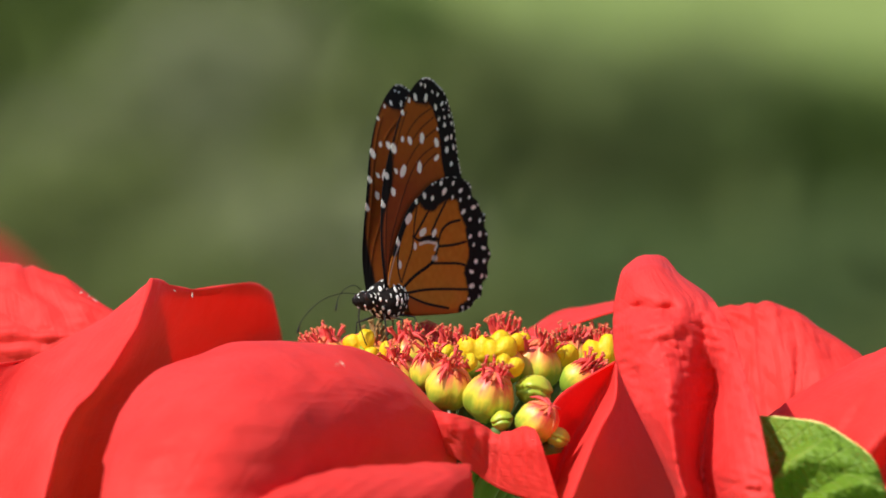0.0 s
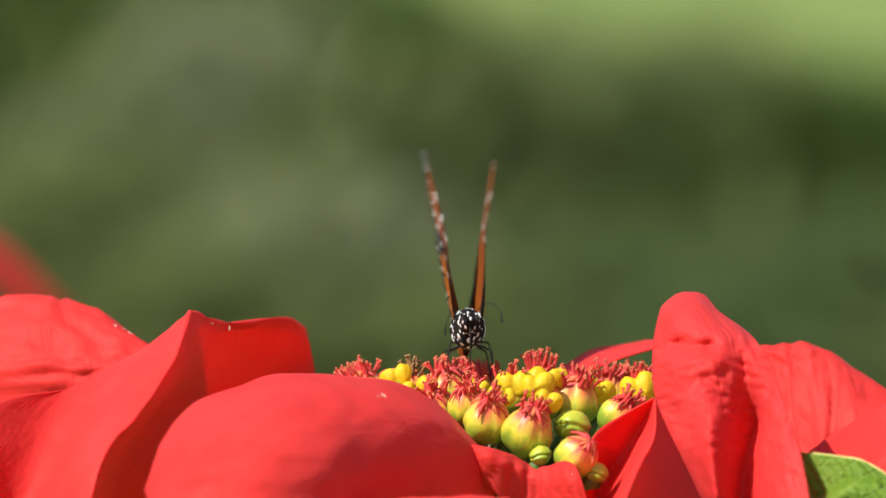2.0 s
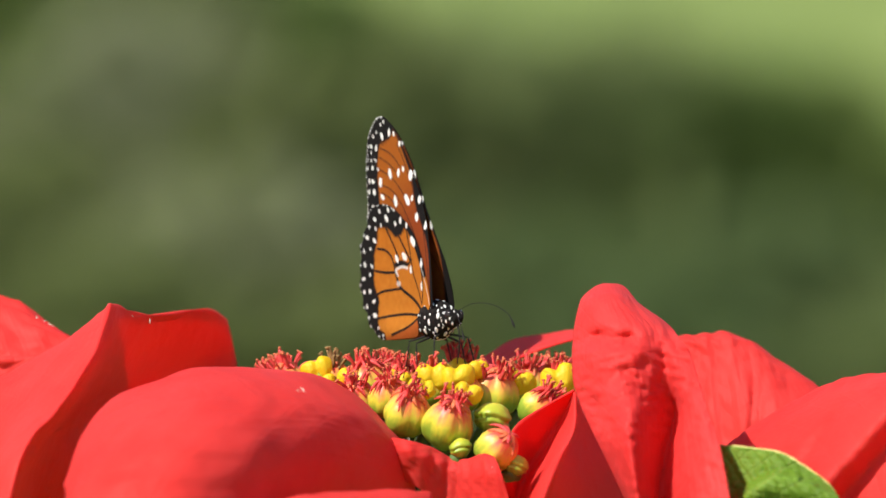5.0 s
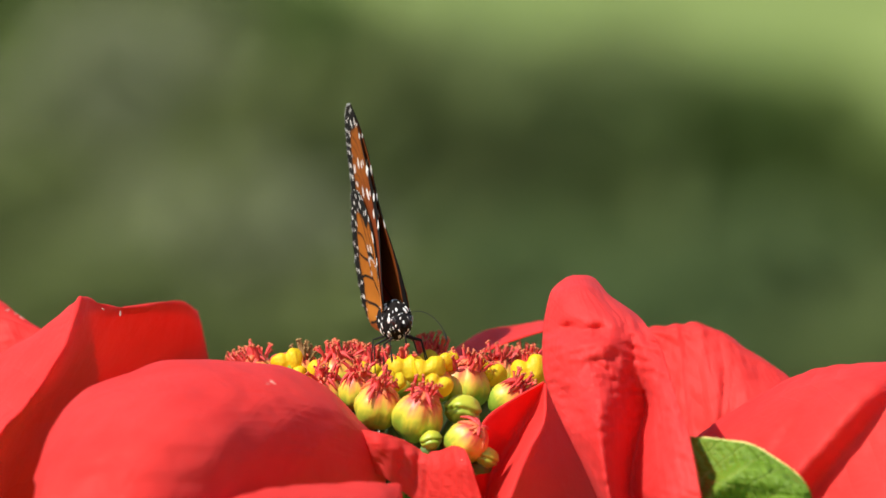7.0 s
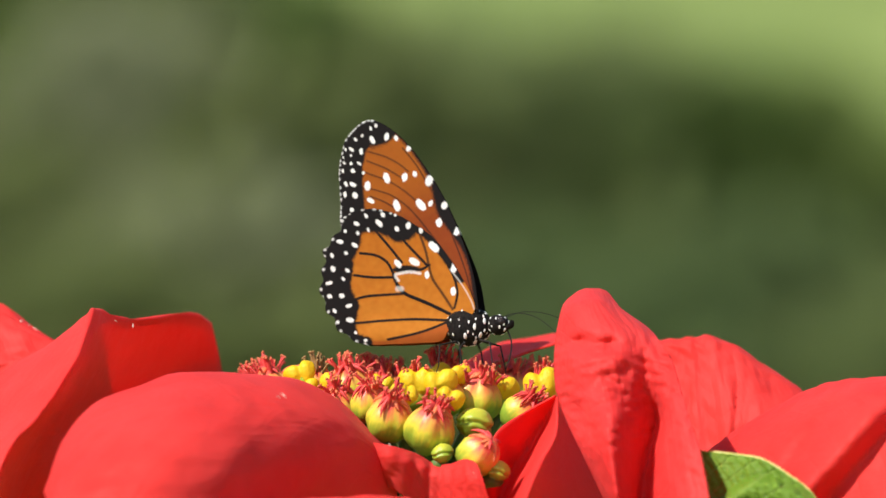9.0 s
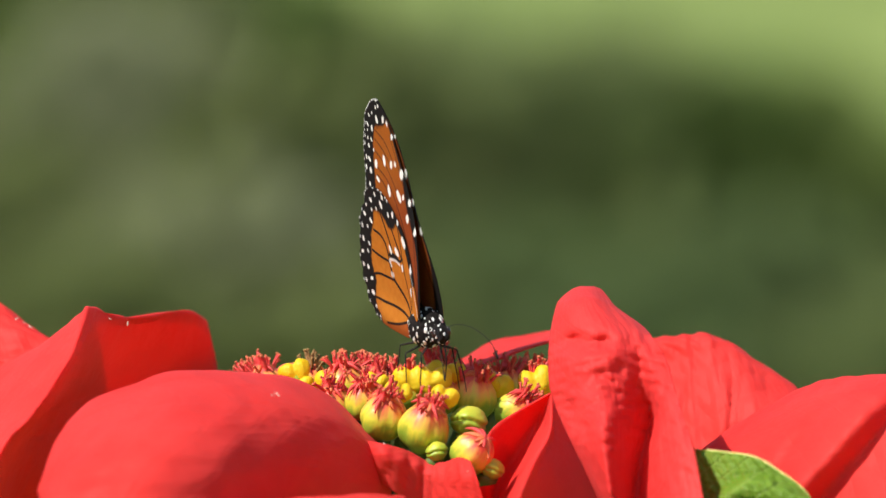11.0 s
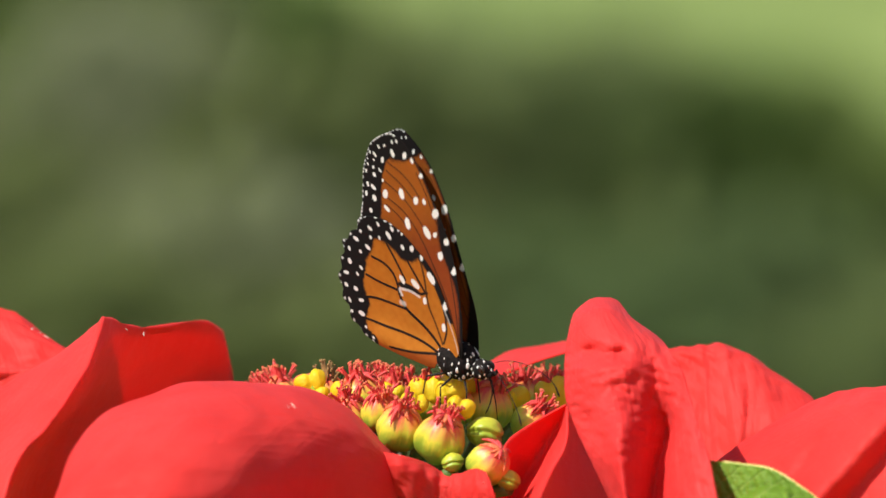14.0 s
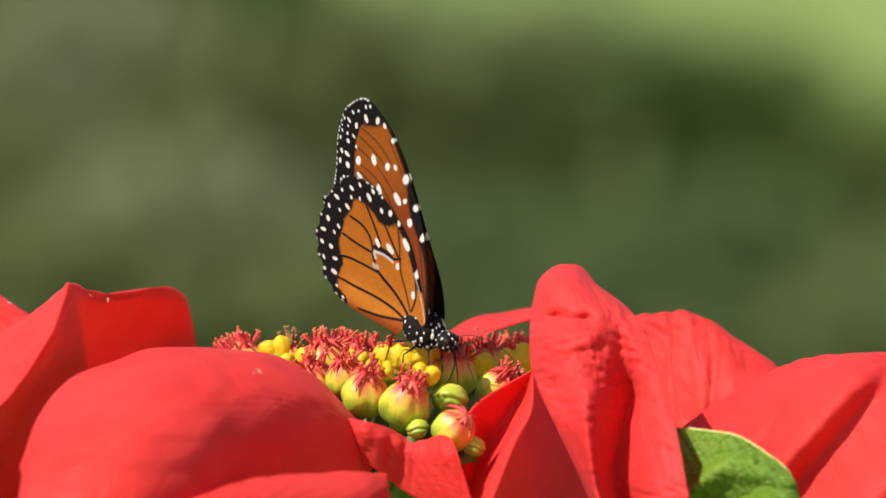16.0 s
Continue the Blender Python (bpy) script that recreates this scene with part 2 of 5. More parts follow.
SHRUBS = [  # place, width, height, leaves
    ((-0.55, 14), 0.6, 1.44, F_GREY, "grey-green leafy shrub in front of the lawn"),
    ((-0.6, 14.35), 0.9, 1.64, F_OLIVE, "olive-green shrub in front of the lawn"),
    ((-1, 14.1), 0.7, 1.62, F_MID, "mid-green shrub in front of the lawn"),
    ((-1.35, 14.1), 0.7, 1.5, F_GREY, "grey-green leafy shrub in front of the lawn"),
    ((-0.26, 14.05), 0.26, 1.50, F_DARK, "dark green dense shrub in front of the lawn"),
    ((-0.16, 14), 0.5, 1.38, F_OLIVE, "olive-green shrub in front of the lawn"),
    ((0.02, 14.3), 0.5, 1.43, F_LIGHT, "light green leafy shrub in front of the lawn"),
    ((0.2, 14.1), 0.55, 1.38, F_LIGHT, "light green leafy shrub in front of the lawn"),
    ((0.36, 14.3), 0.55, 1.41, F_LIGHT, "light green leafy shrub in front of the lawn"),
    ((0.5, 14.1), 0.5, 1.33, F_DARK, "dark green dense shrub in front of the lawn"),
    ((0.64, 14.3), 0.5, 1.33, F_MID, "mid-green shrub in front of the lawn"),
    ((0.82, 14.1), 0.55, 1.21, F_MID, "mid-green shrub in front of the lawn"),
    ((1.02, 14.3), 0.6, 1.17, F_OLIVE, "olive-green shrub in front of the lawn"),
    ((1.3, 14.1), 0.7, 1.12, F_OLIVE, "olive-green shrub in front of the lawn"),
    ((-0.8, 13.75), 0.6, 1.20, F_OLIVE, "olive-green leafy shrub in front of the lawn"),
    ((-0.4, 13.75), 0.6, 1.14, F_GREY, "grey-green leafy shrub in front of the lawn"),
    ((0.1, 13.75), 0.6, 1.06, F_DEEP, "deep green shrub in front of the lawn"),
    ((0.55, 13.75), 0.6, 1.08, F_DEEP, "deep green shrub in front of the lawn"),
    ((0.95, 13.75), 0.6, 1.02, F_OLIVE, "olive-green shrub in front of the lawn"),
    ((-0.3, 13.9), 0.42, 1.36, F_OLIVE, "olive-green shrub in front of the lawn"),
    ((-0.62, 13.5), 0.5, 1.02, F_OLIVE, "low olive-green shrub in front of the lawn"),
    ((-0.16, 13.5), 0.5, 0.97, F_OLIVE, "low olive-green shrub in front of the lawn"),
    ((0.34, 13.5), 0.5, 0.94, F_DEEP, "low deep green shrub in front of the lawn"),
    ((0.8, 13.5), 0.5, 0.92, F_LIGHT, "low light green shrub in front of the lawn"),
    ((-1.5, 14.4), 0.9, 1.6, F_MID, "mid-green shrub in front of the lawn"),
    ((0.28, 14.35), 0.4, 1.2, F_DEEP, "deep green dense shrub in front of the lawn"),
    ((-0.05, 14.35), 0.4, 1.2, F_DEEP, "deep green dense shrub in front of the lawn"),
]
for i, (s_place, s_width, s_height, s_leaves, s_label) in enumerate(SHRUBS):
    shrub(s_place, (s_width, 0.6, s_height), s_leaves, i + 1, 4200, 0.036, s_label)


# ---- poinsettia ----
AXIS = Vector((0.0, 0.0, 1.0))


def blade(name, rows, mat, parent, label="", nu=44, nv=26, ripple=0.5, seed=0, thick=0.00035, edge=0.5, lanes=0.10, pucker=0.0, fold=(0.0, 0.0, 0.0), relief=None):
    """A bract or leaf from cross sections (base to tip, millimetres about the flower's middle), with ripples and a thin body."""
    r = np.asarray(rows, dtype=float)
    along = np.stack([spline(r[:, j], nu) for j in range(r.shape[1])], axis=1)
    g = np.stack([spline(along[i], nv) for i in range(nu)])
    du = np.gradient(g, axis=0)
    dv = np.gradient(g, axis=1)
    n = np.cross(du, dv)
    n /= np.linalg.norm(n, axis=2)[:, :, None] + 1e-9
    verts, uv = [], []
    for i in range(nu):
        for j in range(nv):
            p = g[i, j]
            s = seed * 7.3
            a = ripple * (1.6 * noise.noise((p[0] * 0.05 + s, p[1] * 0.05, p[2] * 0.05)) + 0.7 * noise.noise((p[0] * 0.16 + s, p[1] * 0.16, p[2] * 0.16)))
            v = abs(2 * j / (nv - 1) - 1)
            end = min(1.0, (1 - i / (nu - 1)) * 5)
            lane = (i / (nu - 1)) * 9.0 - v * 2.6
            a += lanes * end * math.cos(2 * math.pi * lane) * min(1.0, (1 - v) * 3)
            inner = end * min(1.0, (1 - v) * 2.5)
            a += pucker * inner * noise.noise((i * 0.30 + s, j * 0.34, 4.0)) + fold[0] * inner * math.sin(2 * math.pi * (fold[1] * i / (nu - 1) + fold[2] * j / (nv - 1) + 0.2 * noise.noise((i * 0.1, j * 0.1, s))))
            fall = edge + (1 - edge) * min(1.0, (1 - v) * 4)
            q = p + n[i, j] * a * fall
            if relief:
                q = q + np.array((0.0, relief(q[0], q[2]), 0.0))
            verts.append((q[0] * MM, q[1] * MM, 1.0 + q[2] * MM))
            uv.append((i / (nu - 1), j / (nv - 1)))
    ob = link_mesh(name, verts, grid_faces(nu, nv), mat, parent, label, uv)
    so = ob.modifiers.new("thickness", "SOLIDIFY")
    so.thickness, so.offset = thick, 0.0
    return ob


def soft(v):
    v = min(max(v, 0.0), 1.0)
    return v * v * (3 - 2 * v)


def arch_relief(x, z):
    """Short furrows that run down the arch from its crest, and faint side veins across it."""
    run = soft((x + 36.0) / 8.0) * soft((-20.0 - z) / 4.0) * soft((z + 44.0) / 14.0)
    w = x + 0.75 * z + 1.6 * noise.noise((x * 0.10, z * 0.10, 2.0))
    return run * 0.4 * abs(math.sin(math.pi * w / 2.7)) + 0.26 * math.sin(2 * math.pi * (z - 0.08 * x + 1.5 * noise.noise((x * 0.06, z * 0.06, 7.0))) / 4.6) * soft((-34.0 - x) / 12.0)


def back_relief(x, z):
    """The raised net of side veins on a bract's back: small pits in rows beside the midrib."""
    rows_on = soft((-14.0 - z) / 6.0)
    pits = noise.noise((x * 0.42, z * 0.85, 1.0)) + 0.6 * noise.noise((x * 0.9, z * 1.7, 5.0))
    out = rows_on * ((0.42 + 0.42 * soft((-20.0 - z) / 6.0)) * pits + 0.15 * math.sin(2 * math.pi * (z + 0.35 * abs(x - 31.0)) / 1.9))
    for px, pz, deep in ((25.2, -17.0, 1.9), (30.9, -17.4, 1.8), (33.4, -22.3, 1.0), (30.4, -23.9, 1.1), (25.2, -29.0, 1.0), (36.5, -26.0, 1.0)):
        out += deep * math.exp(-((x - px) / 1.4) ** 2 - ((z - pz) / 1.1) ** 2)
    return out


def furrows(x, z):
    """Two lengthwise folds: a long rise, then a steep drop behind each crest."""
    w = 0.763 * x - 0.646 * z + 1.2 * noise.noise((x * 0.05, z * 0.05, 3.0))
    out = 0.0
    for crest_at, deep, wide in ((79.2, 8.0, 5.0), (72.0, 1.8, 2.2), (95.0, 5.0, 5.0)):
        q = w - crest_at
        out -= deep * (math.exp(-(q / 5.0) ** 2) if q < 0 else 1 - soft(q / wide)) * soft((-22.0 - z) / 5.0)
    return out


def leaf_relief(x, z):
    """A leaf puckered along its side veins: steps that catch the sun, with fine ribs across them."""
    out = 0.0
    for xs, zs, deep in (((46.0, 49.6, 52.2, 55.7, 58.3, 60.3, 66.0), (-49.0, -45.7, -43.2, -41.1, -40.9, -41.1, -43.6), 5.0), ((48.0, 53.7, 58.8, 62.9, 66.0, 70.0), (-57.0, -52.4, -48.8, -46.8, -47.1, -49.0), 5.0)):
        below = float(np.interp(x, xs, zs)) - z + 0.5 * noise.noise((x * 0.5, z * 0.5, 6.0))
        out -= deep * (soft(below / 2.0) if below < 2.0 else math.exp(-((below - 2.0) / 4.2) ** 2))
    rib = abs(math.sin(math.pi * (x * 0.80 + z * 0.45 + 0.5 * noise.noise((x * 0.4, z * 0.4, 8.0))) / 1.5))
    return out - 0.40 * rib ** 0.6 + 0.22 * noise.noise((x * 1.1, z * 1.1, 4.0))


def creases(x, z):
    """Two sharp short creases and fine lengthwise ribs."""
    out = 0.12 * math.sin(2 * math.pi * (x + 0.1 * z) / 2.3)
    for at, deep in ((55.8, 1.5), (57.4, 1.0), (47.0, 0.4), (62.0, 0.4)):
        out += deep * math.exp(-((x - at - 0.08 * (z + 30.0)) / 0.45) ** 2) * soft((-24.0 - z) / 3.0)
    return out


flower = new("poinsettia")
tagged(flower, "red poinsettia flower head with yellow-green cyathia in full sun", "flower")

blade("bract", [
    [(-9.9, -4.0, -38.0), (-9.2, -10.0, -37.3), (-8.8, -18.0, -39.2), (-8.6, -21.0, -42.3), (-8.4, -21.0, -46.5), (-8.2, -18.0, -56.0)],
    [(-15.3, 2.0, -35.5), (-14.1, -10.0, -33.3), (-13.5, -25.0, -34.9), (-12.9, -30.0, -38.2), (-12.5, -30.0, -44.1), (-12.1, -26.0, -55.7)],
    [(-21.7, 6.0, -29.2), (-20.2, -12.0, -27.5), (-19.3, -34.0, -30.2), (-18.7, -40.0, -34.5), (-18.2, -41.0, -42.3), (-17.8, -36.0, -55.4)],
    [(-29.0, 8.0, -26.5), (-27.8, -14.0, -24.3), (-26.7, -40.0, -27.1), (-25.9, -51.0, -32.2), (-25.2, -54.0, -40.9), (-24.9, -49.0, -54.9)],
    [(-35.8, 6.0, -26.5), (-34.9, -16.0, -23.5), (-33.8, -44.0, -26.2), (-33.1, -61.0, -31.7), (-32.7, -68.0, -40.0), (-32.8, -65.0, -54.3)],
    [(-41.7, 4.0, -26.5), (-40.7, -18.0, -23.1), (-39.7, -47.0, -25.6), (-39.0, -68.0, -31.4), (-38.9, -79.0, -39.2), (-39.2, -83.0, -53.7)],
    [(-50.5, 0.0, -26.4), (-49.3, -24.0, -23.0), (-48.3, -50.0, -25.6), (-47.8, -72.0, -30.8), (-48.0, -86.0, -38.5), (-48.5, -96.0, -53.2)],
    [(-58.6, -10.0, -28.4), (-57.4, -32.0, -25.7), (-56.5, -55.0, -28.1), (-56.2, -74.0, -32.8), (-56.5, -88.0, -39.8), (-57.3, -98.0, -53.2)],
    [(-65.1, -25.0, -31.7), (-63.8, -44.0, -28.5), (-63.1, -60.0, -31.0), (-63.1, -74.0, -35.3), (-63.8, -86.0, -41.2), (-65.2, -95.0, -53.3)],
    [(-68.6, -45.0, -37.0), (-68.7, -56.0, -34.5), (-67.9, -66.0, -36.5), (-68.0, -74.0, -39.3), (-68.7, -81.0, -43.7), (-70.2, -87.0, -53.6)],
    [(-71.3, -62.0, -45.8), (-71.6, -66.0, -43.8), (-71.0, -70.0, -45.0), (-71.0, -74.0, -46.4), (-71.3, -77.0, -48.9), (-72.3, -81.0, -54.8)]], BRACT, flower, "broad arching red bract lit by the sun", seed=1, ripple=0.2, nu=90, nv=70, lanes=0.08, relief=arch_relief)
blade("bract", [
    [(-117.0, -58.0, -64.0), (-100.0, -34.0, -64.5), (-87.0, -52.0, -64.5), (-85.5, -53.0, -64.5), (-84.5, -44.0, -64.7), (-81.5, -18.0, -65.0), (-75.0, -6.0, -65.4), (-60.0, -2.0, -66.5)],
    [(-114.4, -50.0, -50.2), (-97.5, -25.0, -51.0), (-84.9, -44.0, -50.4), (-83.3, -45.0, -50.4), (-82.5, -36.0, -50.7), (-79.3, -12.0, -51.4), (-72.5, 0.0, -51.8), (-56.7, 4.0, -54.1)],
    [(-109.1, -38.0, -40.3), (-93.1, -18.0, -40.6), (-81.3, -39.0, -37.6), (-79.8, -40.0, -37.6), (-78.9, -32.0, -38.1), (-74.8, -8.0, -40.5), (-67.4, 5.0, -43.5), (-51.6, 10.0, -44.7)],
    [(-102.1, -18.0, -28.8), (-88.5, -6.0, -29.9), (-75.6, -29.0, -30.1), (-74.1, -30.0, -30.3), (-73.2, -22.0, -30.7), (-70.1, 6.0, -32.3), (-60.9, 30.0, -34.4), (-44.0, 44.0, -34.7)],
    [(-87.8, 0.0, -25.8), (-83.2, 2.0, -23.7), (-70.1, -17.0, -20.9), (-68.3, -18.0, -21.1), (-67.5, -11.0, -21.5), (-63.1, 16.0, -23.4), (-51.5, 40.0, -22.7), (-42.9, 50.0, -24.5)],
    [(-74.3, 15.0, -17.9), (-72.0, 13.0, -16.3), (-66.8, -4.0, -12.8), (-65.5, -5.0, -11.9), (-64.4, 0.0, -12.2), (-59.2, 14.0, -13.8), (-48.6, 34.0, -12.9), (-44.7, 44.0, -14.9)],
    [(-74.2, 18.0, -18.5), (-71.9, 16.0, -16.9), (-66.8, -1.0, -13.3), (-65.4, -2.0, -12.4), (-64.3, 2.5, -12.7), (-59.1, 16.5, -14.3), (-48.6, 36.5, -13.4), (-44.8, 46.5, -15.4)]], BRACT, flower, "folded red bract with one side in shade", nv=54, seed=2, ripple=0.35, fold=(0.22, 0.6, 6.0))
blade("bract", [
    [(-120.2, 44.0, -56.5), (-96.9, 36.0, -56.3), (-80.4, 32.0, -49.6), (-71.7, 30.0, -30.1)],
    [(-119.9, 40.0, -31.4), (-96.5, 30.0, -29.6), (-81.3, 27.0, -26.8), (-72.3, 28.0, -23.6)],
    [(-119.9, 40.0, -21.6), (-96.7, 32.0, -19.4), (-82.4, 28.0, -19.8), (-72.9, 28.0, -19.5)],
    [(-118.5, 50.0, -13.0), (-97.4, 45.0, -9.0), (-88.5, 42.0, -10.0), (-74.3, 32.0, -17.3)],
    [(-119.5, 64.0, -15.3), (-98.3, 60.0, -11.4), (-89.3, 56.0, -12.2), (-74.7, 42.0, -19.5)]], BRACT, flower, "puckered red bract", seed=3, ripple=0.7, pucker=1.4, nu=60)
blade("bract", [
    [(32.2, -43.0, -54.1), (32.9, -51.0, -53.8), (33.8, -57.0, -53.6), (36.2, -47.0, -53.9), (38.6, -43.0, -54.1), (43.1, -59.0, -53.5), (47.5, -63.0, -53.4), (49.3, -64.5, -53.3)],
    [(31.4, -42.0, -50.5), (32.1, -50.0, -50.2), (33.0, -56.0, -50.0), (35.6, -46.0, -50.4), (38.0, -42.0, -50.5), (42.5, -58.0, -50.0), (47.0, -62.0, -49.9), (48.9, -63.5, -49.8)],
    [(29.4, -40.0, -45.6), (30.5, -48.0, -45.4), (31.8, -54.0, -45.2), (34.7, -44.0, -45.5), (37.0, -39.0, -45.6), (41.6, -55.0, -45.2), (46.0, -60.0, -45.0), (48.1, -61.5, -45.0)],
    [(25.5, -36.0, -37.2), (28.0, -44.0, -37.0), (31.0, -50.0, -36.9), (34.7, -40.0, -37.1), (38.2, -33.0, -37.3), (41.0, -46.0, -37.0), (44.2, -54.0, -36.8), (46.7, -55.5, -36.8)],
    [(22.6, -30.0, -31.1), (26.5, -38.0, -31.0), (30.5, -45.0, -30.8), (34.6, -38.0, -31.0), (39.4, -30.0, -31.1), (40.9, -40.0, -30.9), (43.0, -47.0, -30.8), (44.8, -48.5, -30.8)],
    [(20.9, -26.0, -26.0), (25.0, -34.0, -25.8), (29.8, -38.5, -25.8), (33.8, -37.0, -25.8), (38.0, -33.0, -25.9), (40.0, -37.0, -25.8), (41.8, -40.0, -25.7), (43.4, -41.5, -25.7)],
    [(20.7, -22.0, -20.8), (24.5, -32.0, -20.7), (28.8, -36.0, -20.6), (32.7, -36.5, -20.6), (36.8, -33.0, -20.7), (38.8, -34.5, -20.7), (40.5, -35.0, -20.6), (41.9, -36.5, -20.6)],
    [(20.9, -20.0, -17.9), (24.6, -28.0, -17.8), (28.7, -32.0, -17.8), (32.6, -34.0, -17.8), (36.0, -32.0, -17.8), (37.6, -32.0, -17.8), (38.9, -31.0, -17.8), (40.3, -32.5, -17.8)],
    [(21.3, -18.0, -15.1), (24.4, -26.5, -15.0), (28.3, -31.0, -15.0), (32.0, -31.0, -15.0), (34.6, -29.0, -15.0), (36.1, -28.0, -15.0), (37.1, -26.0, -15.0), (38.3, -23.0, -15.1)],
    [(22.2, -16.0, -11.4), (24.3, -23.0, -11.4), (27.2, -26.0, -11.4), (29.6, -26.0, -11.4), (31.1, -24.0, -11.4), (32.2, -22.0, -11.4), (32.9, -20.0, -11.4), (33.3, -18.0, -11.4)],
    [(23.0, -14.0, -9.9), (24.7, -19.0, -9.9), (27.1, -22.0, -9.8), (28.9, -22.0, -9.8), (30.1, -20.0, -9.8), (30.8, -18.0, -9.9), (31.5, -16.0, -9.9), (32.0, -14.0, -9.9)],
    [(25.1, -10.0, -8.2), (25.9, -12.0, -8.2), (27.2, -14.0, -8.2), (28.4, -14.0, -8.2), (29.1, -13.0, -8.2), (29.7, -12.0, -8.2), (30.1, -11.0, -8.2), (30.6, -10.0, -8.2)],
    [(26.4, -8.0, -7.7), (26.8, -9.0, -7.7), (27.5, -10.0, -7.7), (28.1, -10.0, -7.7), (28.6, -10.0, -7.7), (28.9, -9.0, -7.7), (29.2, -9.0, -7.7), (29.5, -8.0, -7.7)]], BRACT_BACK, flower, "upright red bract with a deeply veined back", nu=130, nv=80, seed=4, ripple=0.2, lanes=0.05, relief=back_relief)
blade("bract", [
    [(21.0, -18.0, -27.1), (21.1, -17.0, -27.4), (21.2, -20.0, -27.5), (21.5, -18.0, -27.8), (21.8, -15.0, -28.0)],
    [(15.4, -16.0, -30.2), (19.4, -12.5, -32.3), (20.7, -28.0, -34.1), (21.5, -23.0, -34.3), (27.0, -8.0, -34.7)],
    [(10.6, -20.0, -33.3), (16.6, -13.0, -37.6), (17.9, -42.0, -39.1), (18.9, -35.0, -39.5), (31.2, -8.0, -41.0)],
    [(8.2, -23.0, -37.6), (12.6, -15.0, -44.0), (15.2, -52.0, -45.0), (16.3, -44.0, -45.5), (34.3, -10.0, -47.3)],
    [(6.9, -27.0, -42.7), (9.2, -20.0, -53.0), (10.3, -64.0, -56.9), (11.5, -54.0, -57.3), (38.5, -14.0, -58.7)]], BRACT, flower, "pleated red bract beside the cyathia", nv=40, seed=5, ripple=0.12, lanes=0.02)
blade("bract", [
    [(-16.3, -20.0, -35.3), (-15.9, -22.0, -37.0), (-15.1, -22.0, -39.6), (-13.5, -20.0, -42.8)],
    [(-10.4, -28.0, -36.2), (-9.8, -30.0, -38.2), (-9.2, -29.0, -41.0), (-8.8, -27.0, -44.5)],
    [(-5.4, -25.0, -37.7), (-4.8, -27.0, -40.0), (-4.4, -26.0, -43.2), (-3.8, -25.0, -48.4)],
    [(-1.9, -23.0, -39.6), (-1.3, -26.0, -41.8), (-0.8, -26.0, -45.0), (-0.2, -26.0, -50.5)],
    [(1.3, -26.0, -39.8), (1.8, -30.0, -42.1), (2.3, -31.0, -45.4), (3.5, -31.0, -51.7)],
    [(4.0, -31.0, -38.8), (4.8, -35.0, -41.6), (5.6, -35.0, -45.5), (7.3, -35.0, -52.8)],
    [(6.2, -33.0, -39.4), (7.4, -36.0, -42.4), (8.7, -36.0, -46.5), (10.8, -36.0, -53.8)]], BRACT, flower, "small curled red bract", 70, 36, 0.3, 6, lanes=0.05, fold=(0.22, 9.0, 1.0))
blade("bract", [
    [(39.3, 20.0, -47.1), (50.0, 20.0, -47.1), (60.6, 16.0, -47.0), (74.4, 14.0, -46.9)],
    [(40.0, 28.0, -32.2), (48.0, 26.0, -32.2), (57.5, 20.0, -32.1), (72.5, 18.0, -34.2)],
    [(40.7, 34.0, -22.6), (47.1, 31.0, -22.0), (55.7, 28.0, -23.1), (69.0, 28.0, -27.9)],
    [(40.8, 36.0, -18.1), (46.7, 34.0, -17.3), (53.7, 34.0, -17.9), (66.7, 34.0, -25.9)],
    [(41.2, 46.0, -18.6), (47.0, 46.0, -18.1), (54.1, 46.0, -18.6), (66.0, 44.0, -26.7)]], BRACT, flower, "red bract with fine lengthwise veins", nu=70, nv=60, seed=7, ripple=0.4, fold=(0.22, 0.0, 5.0), relief=creases)
blade("bract", [
    [(48.0, -10.0, -41.0), (47.3, -16.0, -39.2), (47.7, -22.0, -42.8), (48.1, -26.0, -52.0)],
    [(56.8, 0.0, -35.9), (55.4, -10.0, -33.2), (56.9, -26.0, -37.4), (57.6, -36.0, -51.7)],
    [(68.8, 8.0, -29.2), (67.2, -6.0, -26.7), (68.2, -30.0, -33.2), (68.7, -42.0, -52.5)],
    [(76.3, 8.0, -27.1), (74.5, -8.0, -24.4), (78.3, -36.0, -31.0), (78.7, -50.0, -53.3)],
    [(86.7, 4.0, -26.5), (84.8, -12.0, -23.3), (88.5, -40.0, -29.9), (89.6, -56.0, -53.1)],
    [(98.8, -6.0, -28.4), (97.9, -22.0, -25.0), (98.4, -46.0, -32.8), (98.6, -60.0, -53.0)]], BRACT, flower, "broad drooping red bract", nu=120, seed=8, ripple=0.5, nv=90, relief=furrows)
blade("bract", [
    [(0.6, 14.0, -25.0), (3.3, 30.0, -23.1), (4.5, 40.0, -21.8)],
    [(7.6, 16.0, -22.9), (8.8, 34.0, -20.2), (10.5, 46.0, -18.5)],
    [(15.7, 18.0, -19.8), (15.8, 36.0, -18.8), (16.5, 48.0, -17.5)],
    [(23.2, 20.0, -17.8), (23.4, 38.0, -17.3), (24.2, 50.0, -16.5)],
    [(34.0, 22.0, -17.1), (34.3, 40.0, -16.9), (34.5, 50.0, -16.5)]], BRACT, flower, "red bract behind the cyathia", 30, 16, 0.35, 9)
